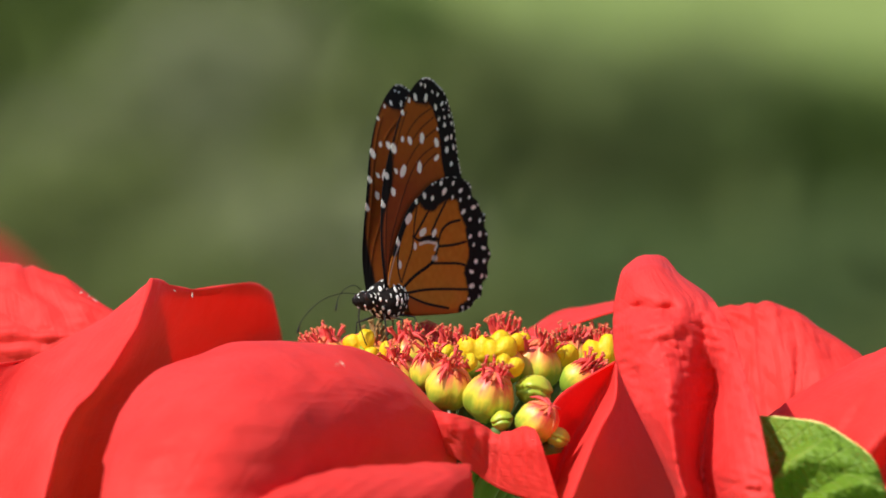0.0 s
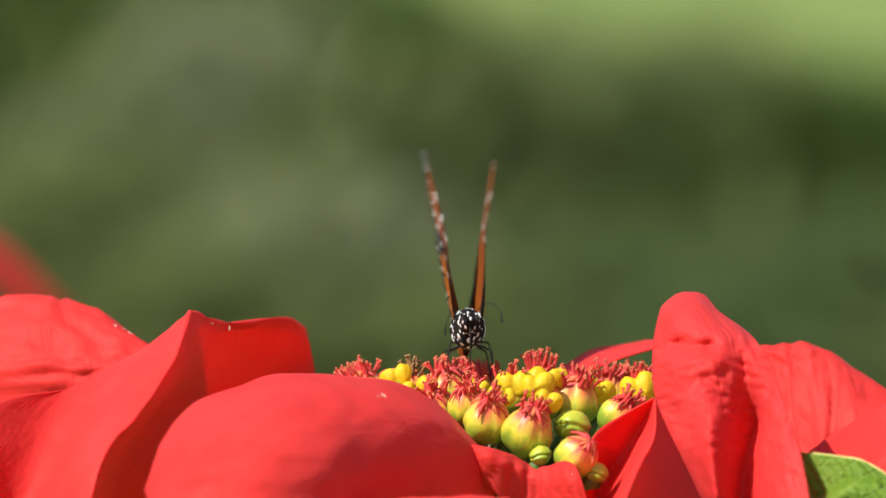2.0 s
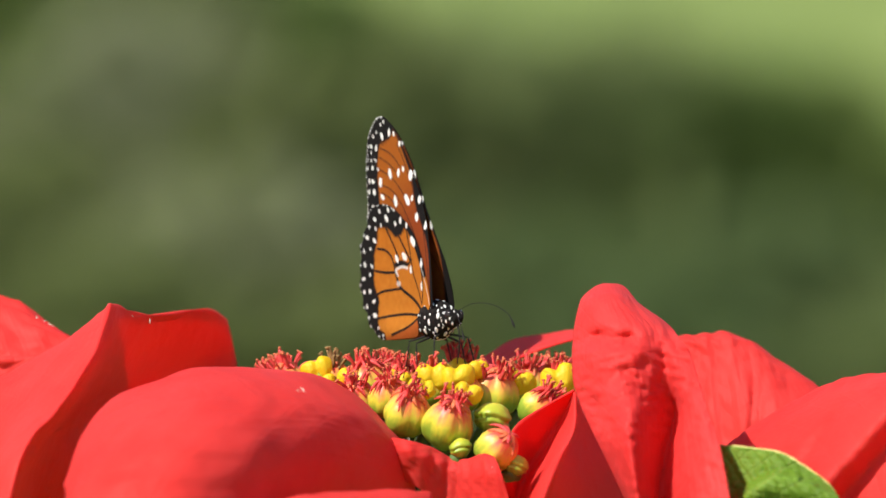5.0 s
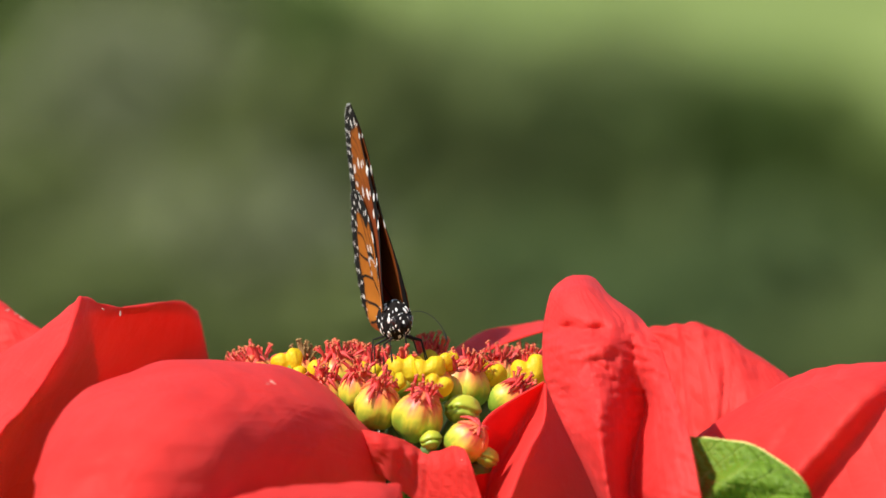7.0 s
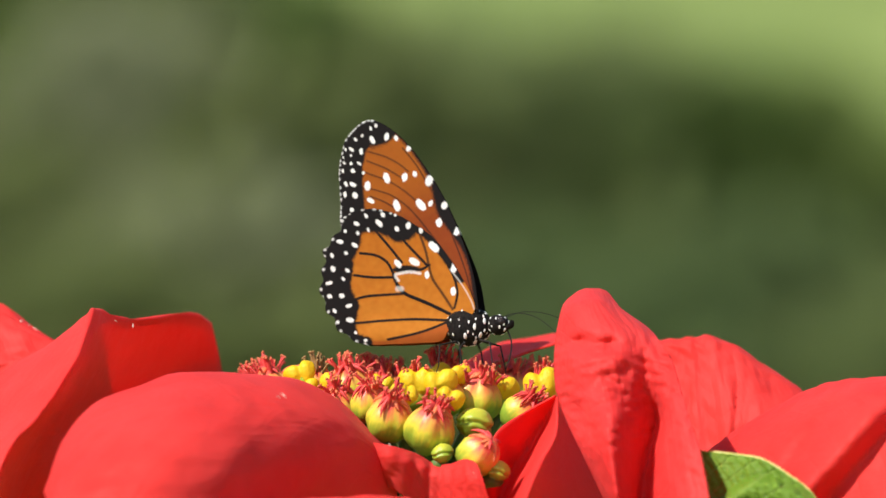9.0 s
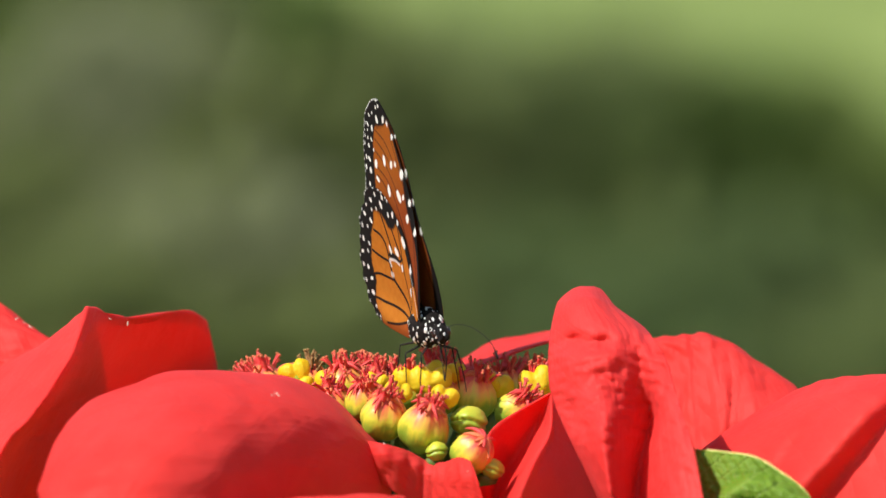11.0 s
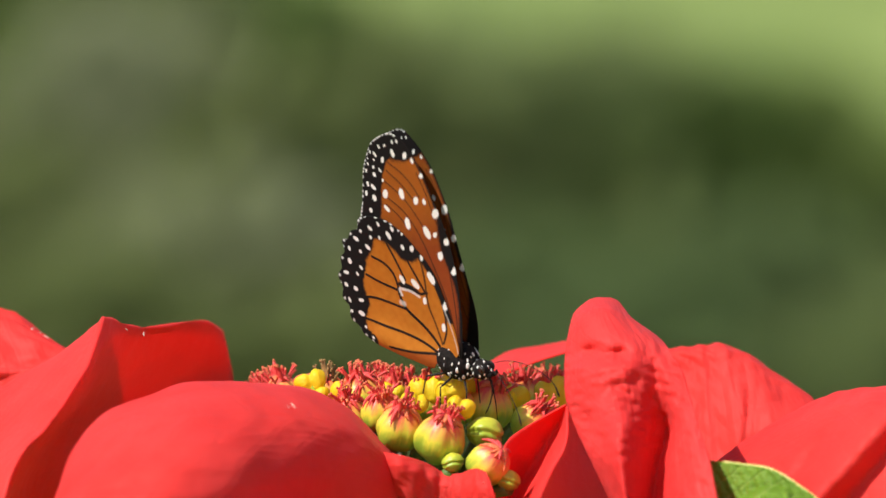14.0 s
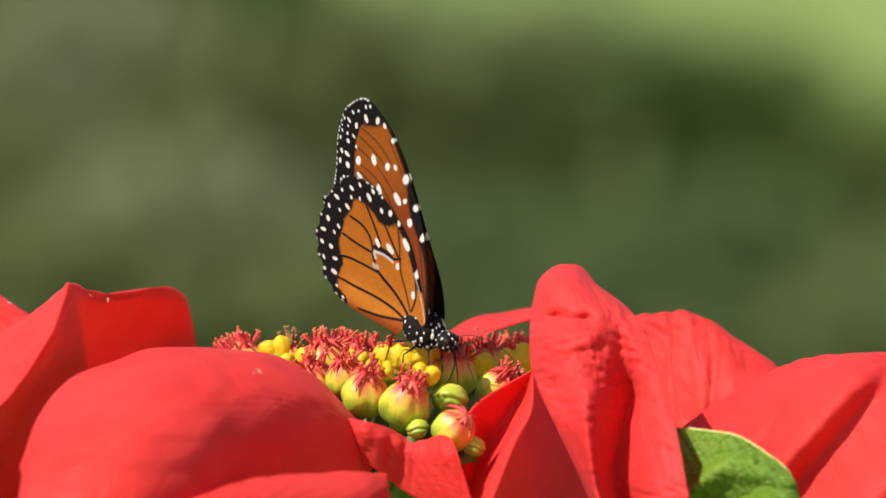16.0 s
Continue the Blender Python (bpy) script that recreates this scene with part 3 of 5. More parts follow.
blade("bract", [
    [(-43.4, 20.0, -29.9), (-43.7, 34.0, -25.0), (-44.0, 44.0, -24.3)],
    [(-30.6, 26.0, -30.1), (-30.9, 40.0, -26.0), (-31.0, 50.0, -24.8)],
    [(-15.6, 30.0, -29.0), (-15.7, 44.0, -25.5), (-15.8, 54.0, -23.9)],
    [(-2.6, 30.0, -28.0), (-2.6, 44.0, -24.9), (-3.7, 54.0, -23.3)],
    [(5.0, 30.0, -26.9), (3.9, 42.0, -25.1), (3.4, 50.0, -24.4)]], BRACT, flower, "red bract behind the cyathia", 30, 14, 0.3, 10)
# Added sheet that stands in for the sunlit lower fold of the arching bract
blade("bract", [
    [(-6.4, -42.0, -46.6), (-5.8, -48.0, -45.6), (-5.5, -54.0, -47.0), (-5.4, -57.0, -50.0), (-5.3, -58.0, -56.6)],
    [(-10.2, -46.0, -46.3), (-9.4, -54.0, -45.1), (-9.2, -62.0, -46.6), (-9.0, -67.0, -49.2), (-8.9, -69.0, -56.2)],
    [(-16.3, -50.0, -46.1), (-15.5, -58.0, -44.9), (-15.2, -68.0, -46.3), (-15.1, -74.0, -49.5), (-14.9, -77.0, -55.9)],
    [(-23.3, -56.0, -46.4), (-22.6, -64.0, -45.0), (-22.4, -74.0, -46.4), (-22.4, -80.0, -49.5), (-22.5, -84.0, -55.7)],
    [(-29.1, -64.0, -46.9), (-28.6, -72.0, -45.5), (-28.4, -80.0, -47.1), (-28.5, -85.0, -50.1), (-28.8, -88.0, -56.0)],
    [(-34.8, -74.0, -47.8), (-34.3, -80.0, -46.5), (-34.2, -86.0, -48.1), (-34.4, -89.0, -51.0), (-34.6, -92.0, -55.9)],
    [(-41.1, -84.0, -50.1), (-40.7, -88.0, -49.0), (-40.7, -92.0, -50.3), (-40.8, -94.0, -52.3), (-41.1, -96.0, -56.2)],
    [(-45.6, -90.0, -52.9), (-45.4, -93.0, -52.0), (-45.4, -95.0, -53.0), (-45.5, -96.0, -54.2), (-45.6, -98.0, -56.7)]], BRACT, flower, "lower red sheet added for the sunlit fold of the arching bract", 50, 30, 0.4, 12, fold=(0.08, 5.0, 1.0))
blade("leaf", [
    [(45.4, -48.0, -53.4), (45.5, -48.0, -47.2), (45.7, -48.0, -42.1), (46.1, -47.0, -36.6)],
    [(49.1, -50.0, -53.8), (49.1, -50.0, -47.7), (49.1, -49.0, -42.0), (49.2, -48.0, -37.0)],
    [(53.9, -53.0, -53.7), (53.9, -53.0, -48.1), (53.8, -52.0, -42.5), (53.5, -50.0, -37.5)],
    [(58.9, -57.0, -54.1), (58.9, -57.0, -48.5), (58.5, -55.0, -43.4), (57.8, -53.0, -38.2)],
    [(63.9, -60.0, -54.5), (63.7, -60.0, -49.9), (63.2, -58.0, -45.4), (62.2, -56.0, -40.7)],
    [(67.9, -62.0, -55.0), (67.7, -62.0, -51.4), (67.5, -61.0, -48.0), (67.0, -59.0, -44.7)],
    [(70.3, -63.0, -55.4), (70.1, -63.0, -53.9), (69.8, -62.0, -52.4), (69.4, -61.0, -50.9)]], LEAF, flower, "glossy green leaf with sunken veins and a pale rim", nu=150, nv=120, seed=11, ripple=0.2, lanes=0.0, edge=1.0, relief=leaf_relief)


v_rim, f_rim = tube(spline([(49.2, -48.0, -37.0), (53.5, -50.0, -37.5), (57.8, -53.0, -38.2), (62.2, -56.0, -40.7), (67.0, -59.0, -44.7), (69.4, -61.0, -50.9)], 40) * MM + np.array((0, 0, 1.0)), [0.00030] * 40, 6)
link_mesh("leaf_rim", v_rim, f_rim, plain("pale leaf rim", (0.55, 0.50, 0.12), (0.66, 0.56, 0.20), 200.0), flower, "pale yellow rim of the leaf")

# each cyathium: place of its middle, radius, lean, kind
STAMEN_MESHES = {}


def stamen_mesh(kind, mat, tip_mat, seed):
    rng = random.Random(seed)
    ln = 3.5 * MM
    bend = rng.uniform(-1.2, 1.2) * MM
    path = spline([(0, 0, 0), (bend * 0.3, 0.2 * MM, ln * 0.5), (bend, 0, ln)], 6)
    v, f = tube(path, [0.46 * MM, 0.43 * MM, 0.40 * MM, 0.37 * MM, 0.34 * MM, 0.31 * MM], 6)
    nstem = len(f)
    a = blob((0.40 * MM, 0.32 * MM, 0.34 * MM), (bend + 0.24 * MM, 0, ln), 6, 7)
    b = blob((0.36 * MM, 0.30 * MM, 0.30 * MM), (bend - 0.25 * MM, 0.1 * MM, ln + 0.15 * MM), 6, 7)
    v, f = joined([(v, f), a[:2], b[:2]])
    me = bpy.data.meshes.new("stamen")
    me.from_pydata([tuple(p) for p in v], [], f)
    me.materials.append(mat)
    me.materials.append(tip_mat)
    for i, p in enumerate(me.polygons):
        p.material_index = 0 if i < nstem else 1
        p.use_smooth = True
    return me


for kind, mat in (("red", STAMEN), ("brown", WITHER)):
    STAMEN_MESHES[kind] = [stamen_mesh(kind, mat, ANTHER if kind == "red" else WITHER, s) for s in range(5)]


def lobe_mesh(seed):
    """A fringed lobe that lies over a cup of unit size, from its mouth down its side."""
    rng = random.Random(seed)
    low = radians(rng.choice((30, 40, 48, 56, 66, 78)))
    wander = rng.uniform(-0.5, 0.5)
    pts = []
    for k in range(5):
        q = k / 4
        th = radians(6) + (low - radians(6)) * q
        r = 1.0 + (0.18 if seed % 3 == 0 else 0.02) * q
        pts.append((r * math.sin(th) * math.cos(wander * q), r * math.sin(th) * math.sin(wander * q), r * math.cos(th)))
    v, f = tube(spline(pts, 9), [0.07, 0.10, 0.115, 0.11, 0.10, 0.085, 0.065, 0.045, 0.012], 6)
    me = bpy.data.meshes.new("lobe")
    me.from_pydata([tuple(p) for p in v], [], f)
    me.materials.append(STREAK if seed % 3 else STAMEN)
    for p in me.polygons:
        p.use_smooth = True
    return me


LOBES = [lobe_mesh(s) for s in range(9)]


def gland_mesh(seed):
    """A two-lipped nectar cup with a crease between the lips."""
    rng = random.Random(seed)
    k = rng.uniform(0.0, 6.0)

    def shape(t, w):
        crease = math.exp(-((math.cos(w)) / 0.22) ** 2)
        return 1 - 0.30 * crease * (0.4 + 0.6 * t) + 0.07 * math.sin(3 * w + k) + 0.05 * math.sin(7 * t + k)
    v, f, _ = blob((3.0 * MM, 2.1 * MM, 2.4 * MM), (0, 0, 0), 14, 24, shape)
    out = []
    for x, y, z in v:
        dip = math.exp(-((x / MM) / 0.7) ** 2)
        k2 = 1 + 0.09 * noise.noise((x / MM * 0.7 + seed * 5, y / MM * 0.7, z / MM * 0.7)) + 0.02 * noise.noise((x / MM * 2 + seed * 5, y / MM * 2, z / MM * 2))
        out.append((x * k2, y * k2, z * k2 - (0.8 * MM * dip if z > 0 else 0) + 0.05 * x * x / MM))
    me = bpy.data.meshes.new("gland")
    me.from_pydata(out, [], f)
    me.materials.append(GLAND)
    for p in me.polygons:
        p.use_smooth = True
    return me


GLAND_MESHES = [gland_mesh(s) for s in range(5)]


def child(name, me, parent, m):
    ob = new(name, me)
    ob.parent = parent
    ob.matrix_basis = m
    return ob


def cyathium(place, radius, lean, style, seed, glands=()):
    """One cup-shaped false flower. style: open, tuft, brown, bud, slit."""
    rng = random.Random(seed * 31 + 5)
    rad = radius * MM
    tall = 1.16 if style in ("open", "tuft", "brown") else 1.0
    ribs = rng.uniform(0, 6.28)

    def shape(t, w):
        r = 1.0 + 0.03 * math.cos(5 * w + ribs) - 0.07 * math.exp(-(math.sin(2.5 * w + ribs) / 0.22) ** 2) * math.sin(math.pi * t) + 0.02 * math.sin(3 * w + 5 * t + ribs)
        if style in ("open", "tuft", "brown"):
            r *= 1.12 - 0.42 * max(0.0, t - 0.45)
        return r
    v, f, uv = blob((rad, rad * 0.95, rad * tall), (0, 0, 0), 18 if style != "slit" else 40, 40, shape)
    if style == "slit":
        out = []
        for x, y, z in v:
            mouth = 0.30 * rad - 0.9 * x * x / rad * 0.5
            k = math.exp(-((z - mouth) / (0.10 * rad)) ** 2) if y < 0.25 * rad else 0.0
            puff = 1 + 0.06 * math.exp(-((z - mouth - 0.25 * rad) / (0.16 * rad)) ** 2) + 0.06 * math.exp(-((z - mouth + 0.25 * rad) / (0.16 * rad)) ** 2)
            c = (1 - 0.16 * k) * puff
            out.append((x * 1.08 * c, y * c, z * 0.95 * c))
        v = out
    lump = seed * 3.7
    v = [tuple(c * (1 + 0.07 * noise.noise((x / rad * 1.3 + lump, y / rad * 1.3, z / rad * 1.3)) + 0.025 * noise.noise((x / rad * 4 + lump, y / rad * 4, z / rad * 4))) for c in (x, y, z)) for x, y, z in v]
    ob = link_mesh("cyathium", v, f, CUP if style in ("open", "tuft", "brown") or (style == "bud" and radius > 3.55) else CUP_GREEN, flower, "", uv)
    ob.matrix_basis = Matrix.Translation(Vector(place) * MM + AXIS) @ pose(0, 0, 0, lean[0], lean[1], rng.uniform(-40, 40) if style != "slit" else 0)
    top = rad * tall
    if style in ("open", "tuft", "brown", "bud"):
        count = {"open": 20, "tuft": 20, "brown": 14, "bud": 13}[style]
        for k in range(count):
            a = 2 * math.pi * k / count + rng.uniform(-0.3, 0.3)
            m = pose(0, 0, 0, 0, rng.uniform(-8, 3) if style != "bud" else -4, math.degrees(a)) @ Matrix.Diagonal((rad * 1.02, rad * 1.02, top * 1.01, 1))
            child("lobe", LOBES[rng.randrange(9)], ob, m)
    if style in ("open", "tuft", "brown"):
        count = {"open": 22, "tuft": 26, "brown": 17}[style]
        meshes = STAMEN_MESHES["brown" if style == "brown" else "red"]
        for k in range(count):
            a = rng.uniform(0, 6.28)
            r = rad * rng.uniform(0.0, 0.75) ** 0.8
            sc = rng.uniform(0.5, 0.95) if style != "open" else (rng.uniform(0.75, 1.05) if k < 6 else rng.uniform(0.4, 0.7))
            r *= 0.7 if style == "open" else 1.0
            m = pose(r * math.cos(a), r * math.sin(a), top * (0.95 - 0.3 * r / rad), 0, 0, math.degrees(a)) @ pose(0, 0, 0, rng.uniform(-22, 22), 3 + 38 * r / rad + rng.uniform(-12, 15), 0) @ Matrix.Scale(sc, 4)
            child("stamen", meshes[k % 5], ob, m)
    for gx, gy, gz, gs, turn in glands:
        m = Matrix.Translation((gx * MM, gy * MM, gz * MM)) @ pose(0, 0, 0, 20 + rng.uniform(-15, 15), rng.uniform(-20, 20), turn) @ Matrix.Scale(gs, 4)
        inv = ob.matrix_basis.inverted() @ Matrix.Translation(Vector(place) * MM + AXIS)
        child("gland", GLAND_MESHES[rng.randrange(5)], ob, inv @ m)
    return ob


CYATHIA = [
    ((-2.2, -20.0, -33.4), 4.4, (30, 4), "open", [(3.4, 1.0, 5.6, 0.95, 0)]),
    ((-9.9, -16.0, -31.6), 4.1, (28, -8), "open", [(2.8, 2.0, 4.6, 0.9, 20)]),
    ((-13.6, -8.0, -28.9), 3.4, (22, -10), "open", []),
    ((6.5, -2.0, -27.9), 4.2, (18, 0), "tuft", [(-3.2, -2.0, 4.4, 0.9, 60), (3.6, 0.6, 2.0, 0.7, -50)]),
    ((5.9, -18.0, -32.4), 3.1, (10, 10), "slit", []),
    ((6.5, -28.0, -38.0), 4.0, (20, 44), "bud", []),
    ((-0.1, -24.0, -37.8), 1.9, (15, -10), "slit", []),
    ((10.2, -28.0, -40.9), 2.0, (20, 20), "slit", []),
    ((0.6, -6.0, -27.9), 3.6, (4, 0), "bud", [(-1.2, -2.0, 2.8, 1.15, 0)]),
    ((-5.4, -4.0, -27.4), 3.8, (15, 0), "open", [(0.6, -2.4, 2.6, 1.25, 0)]),
    ((-17.4, 4.0, -26.5), 3.9, (2, -6), "tuft", [(-3.6, -2.5, 1.2, 0.85, 30), (0.2, -3.0, -1.6, 0.75, 0)]),
    ((-23.7, 12.0, -26.4), 3.4, (0, -4), "brown", [(1.8, -2.8, -0.8, 0.8, 0)]),
    ((-27.2, 6.0, -25.6), 3.4, (0, -10), "bud", [(0.4, -1.6, 2.2, 1.0, 0), (1.6, -3.0, -0.6, 0.8, 20)]),
    ((-32.3, 14.0, -26.6), 3.6, (0, -12), "tuft", []),
    ((-35.2, 18.0, -27.1), 3.0, (0, -16), "tuft", []),
    ((10.7, 2.0, -27.7), 3.7, (2, 6), "bud", [(0.0, -2.2, 1.6, 1.2, 10)]),
    ((18.7, 4.0, -27.5), 3.4, (15, 8), "open", [(0.0, -2.0, 2.0, 1.3, 0)]),
    ((14.3, -8.0, -30.5), 3.2, (20, 38), "open", []),
    ((0.6, 14.0, -25.1), 3.6, (0, 0), "tuft", [(-0.6, -2.6, 1.0, 1.2, 70)]),
    ((13.0, 16.0, -26.9), 3.6, (0, 4), "tuft", []),
    ((17.8, 20.0, -26.7), 3.2, (0, 8), "tuft", []),
    ((-10.7, 14.0, -26.8), 3.4, (0, 0), "tuft", [(-1.0, -2.4, 1.0, 0.9, 0)]),
    ((-13.8, 16.0, -26.4), 3.2, (0, -4), "tuft", []),
    ((-5.2, 16.0, -26.7), 3.2, (0, 0), "bud", [(0.0, -1.4, 1.8, 1.0, 0)]),
    ((-19.5, -2.0, -29.5), 3.2, (20, -10), "open", []),
]
for i, (c_place, c_rad, c_lean, c_style, c_glands) in enumerate(CYATHIA):
    cyathium(c_place, c_rad, c_lean, c_style, i, c_glands)


def stalks():
    v, f = tube(spline([(-0.02, 0.06, -0.05), (-0.012, 0.03, 0.4), (-0.008, 0.01, 0.8), (-0.008, 0.0, 0.955)], 14), np.linspace(0.009, 0.005, 14), 10)
    link_mesh("stem", v, f, STEM, flower)
    for i, (c_place, c_rad, *_) in enumerate(CYATHIA):
        p = Vector(c_place) * MM + AXIS
        v, f = tube(spline([(-0.008, 0.0, 0.94), ((p.x - 0.008) * 0.6, p.y * 0.6, 0.955), (p.x, p.y, p.z - c_rad * MM * 0.8)], 8), np.linspace(0.0022, 0.0014, 8), 8)
        link_mesh("pedicel", v, f, STEM, flower)


stalks()


def stem_leaf(height_on, turn, size, seed):
    """A green leaf on its stalk, lower on the stem."""
    d = Vector((math.cos(radians(turn)), math.sin(radians(turn)), 0))
    c = Vector((-d.y, d.x, 0))
    root = Vector((-0.010, 0.015, height_on))
    tip = root + d * 0.045 + Vector((0, 0, 0.012))
    v, f = tube(spline([root, root + d * 0.02 + Vector((0, 0, 0.010)), tip], 6), np.linspace(0.0018, 0.0012, 6), 6)
    link_mesh("petiole", v, f, STEM, flower)
    rows = []
    for q, w, z in ((0.0, 0.04, 0.0), (0.25, 0.34, 0.02), (0.55, 0.40, -0.06), (0.8, 0.22, -0.20), (1.0, 0.02, -0.34)):
        m = tip + d * size * q + Vector((0, 0, z * size))
        rows.append([m - c * w * size + Vector((0, 0, 0.06 * size * w)), m, m + c * w * size + Vector((0, 0, 0.06 * size * w))])
    blade("leaf", [[(p.x / MM, p.y / MM, (p.z - 1.0) / MM) for p in row] for row in rows], LEAF, flower, "", 26, 16, 0.8, seed)


for i, (h_on, turn_on, size_on) in enumerate(((0.86, 100, 0.11), (0.84, 200, 0.12), (0.80, 320, 0.12), (0.76, 60, 0.13), (0.72, 150, 0.13), (0.68, 260, 0.12), (0.62, 10, 0.12), (0.55, 190, 0.12))):
    stem_leaf(h_on, turn_on, size_on, 30 + i)

FLAKE = plain("pale plant flake", (0.62, 0.44, 0.34), (0.80, 0.66, 0.56), 900.0, 0.6)


def flake(place, way, size, seed):
    """A dry flake of pollen or bud scale lying on a bract."""
    v, f, uv = blob((size * 0.8 * MM, size * 0.22 * MM, 0.10 * MM), (0, 0, 0), 7, 9, lambda t, w: 1 + 0.35 * math.sin(2 * w + seed) * math.sin(3 * t + seed))
    ob = link_mesh("flake", v, f, FLAKE, flower, "pale dry flake", uv)
    ob.matrix_basis = Matrix.Translation(Vector(place) * MM) @ Vector(way).to_track_quat("Z", "X").to_matrix().to_4x4() @ pose(0, 0, 0, 0, 0, seed * 67)


for i, (f_place, f_way, f_size) in enumerate([
        ((-28.9, -52.7, 973.4), (0.5, -0.4, 0.8), 0.8), ((-29.8, -52.2, 973.2), (0.5, -0.4, 0.8), 0.5), ((-81.1, 36.5, 986.1), (0, -0.6, 0.8), 0.7), ((-78.1, 32.4, 984.7), (0.5, -0.3, 0.8), 0.7),
        ((-79.3, 34.0, 985.5), (0.3, -0.4, 0.8), 0.4), ((-58.4, 5.7, 985.6), (0.7, -0.5, 0.3), 0.8), ((-61.5, 1.8, 986.5), (0.6, -0.7, 0.4), 0.4), ((37.1, -23.4, 985.2), (0.6, -0.2, 0.8), 0.5),
        ((-59.7, -83.0, 957.2), (-0.2, -0.7, 0.6), 0.6), ((-57.2, -82.6, 957.8), (0.2, -0.8, 0.5), 0.6), ((78.9, -25.5, 974.1), (0.1, -0.3, 0.9), 0.7), ((80.6, -22.5, 974.7), (-0.1, -0.3, 0.9), 0.4),
        ((5.6, -35.7, 958.9), (0.7, -0.3, 0.6), 0.35), ((-9.7, -41.0, 964.2), (0.6, -0.3, 0.7), 0.35)]):
    flake(f_place, f_way, f_size, i)


# ---- second poinsettia, out of focus behind ----
def far_poinsettia(place, size, seed):
    rng = random.Random(seed)
    base = new("poinsettia")
    base.location = (place[0], place[1], 0)
    tagged(base, "red poinsettia head standing further back in the bed", "flower")
    z = place[2]
    v, f = tube(spline([(0, 0, -0.04), (0.01, 0.02, z * 0.5), (0, 0, z)], 10), np.linspace(0.008, 0.005, 10), 8)
    link_mesh("stem", v, f, STEM, base)
    for k in range(10):
        a = 2 * math.pi * k / 10 + rng.uniform(-0.2, 0.2)
        ln, w = size * rng.uniform(0.8, 1.1), size * 0.28
        rows = []
        for q, ww, zz in ((0.1, 0.15, 0.0), (0.4, 0.9, 0.18), (0.7, 0.8, 0.12), (1.0, 0.05, -0.15)):
            c = Vector((math.cos(a), math.sin(a), 0)) * ln * q + Vector((0, 0, z + zz * size))
            s = Vector((-math.sin(a), math.cos(a), 0)) * w * ww
            rows.append([c - s + Vector((0, 0, -0.1 * size)), c, c + s + Vector((0, 0, -0.1 * size))])
        rr = [[(p.x / MM, p.y / MM, (p.z - 1.0) / MM) for p in row] for row in rows]
        blade("bract", rr, BRACT, base, "", 16, 10, 1.0, seed + k)
    for k in range(8):
        a = 2 * math.pi * k / 8
        v, f, uv = blob((0.006, 0.006, 0.008), (0.02 * math.cos(a), 0.02 * math.sin(a), z + 0.012), 8, 10)
        link_mesh("cyathium", v, f, CUP, base, "", uv)


far_poinsettia((-0.282, 1.2, 0.998), 0.12, 40)


# ---- butterfly ----
def dist_to(poly, P):
    """Distance of each point in P (n, 2) from a polyline."""
    best = np.full(len(P), 1e9)
    for a, b in zip(poly[:-1], poly[1:]):
        d = b - a
        t = np.clip(((P - a) @ d) / (d @ d + 1e-12), 0, 1)
        best = np.minimum(best, np.linalg.norm(P - (a + t[:, None] * d), axis=1))
    return best


def step(v, lo, hi):
    t = np.clip((v - lo) / (hi - lo), 0, 1)
    return t * t * (3 - 2 * t)


FORE = [(2.3, 2.9), (2.1, 5.7), (1.3, 9.5), (0.1, 13.0), (-1.9, 17.6), (-4.4, 22.8), (-7.0, 27.3), (-9.8, 31.3), (-12.7, 34.9), (-15.3, 37.4), (-17.6, 39.0), (-19.5, 39.9), (-21.1, 40.1), (-22.6, 39.5), (-24.3, 37.9), (-25.6, 36.1), (-26.3, 33.1), (-26.6, 30.2), (-26.3, 26.9), (-26.0, 23.7), (-26.0, 20.8), (-24.7, 17.8), (-20.4, 15.6), (-12.5, 11.2), (-4.5, 5.2), (0.1, 2.0)]
HIND = [(-3.2, -0.2), (-0.4, 1.4), (1.8, 3.6), (0.8, 6.8), (-1.3, 10.0), (-3.6, 13.1), (-6.2, 16.3), (-8.6, 18.5), (-11.1, 20.0), (-13.7, 21.5), (-16.2, 22.4), (-19.0, 23.0), (-21.7, 22.9), (-24.3, 22.1), (-25.6, 20.5), (-26.3, 18.3), (-28.2, 16.3), (-28.9, 14.6), (-28.8, 12.2), (-29.3, 9.7), (-29.2, 7.1), (-28.3, 4.5), (-26.9, 2.3), (-25.3, -0.0), (-23.0, -1.7), (-20.0, -2.8), (-14.8, -2.8), (-9.3, -2.6), (-4.8, -2.2)]
FORE_EDGE = FORE[11:21]
HIND_EDGE = HIND[9:26]
FORE_VEINS = [[(-21.0, 34.1), (-17.6, 33.1), (-14.8, 31.7), (-12.8, 30.2)],
              [(-21.1, 32.3), (-17.5, 30.9), (-13.9, 28.9)],
              [(-21.4, 30.1), (-16.3, 28.2), (-12.4, 25.7), (-9.7, 23.2)],
              [(-21.0, 27.2), (-16.3, 25.8), (-12.9, 23.6), (-10.6, 21.4)],
              [(-20.2, 25.5), (-17.3, 24.4), (-14.2, 22.6)],
              [(-14.1, 34.7), (-11.4, 31.6), (-9.4, 28.6), (-6.8, 24.4), (-4.0, 18.7), (-0.8, 11.7), (1.3, 5.7)],
              [(-10.6, 21.4), (-6.5, 16.5), (-2.2, 11.1), (0.9, 5.2)]]
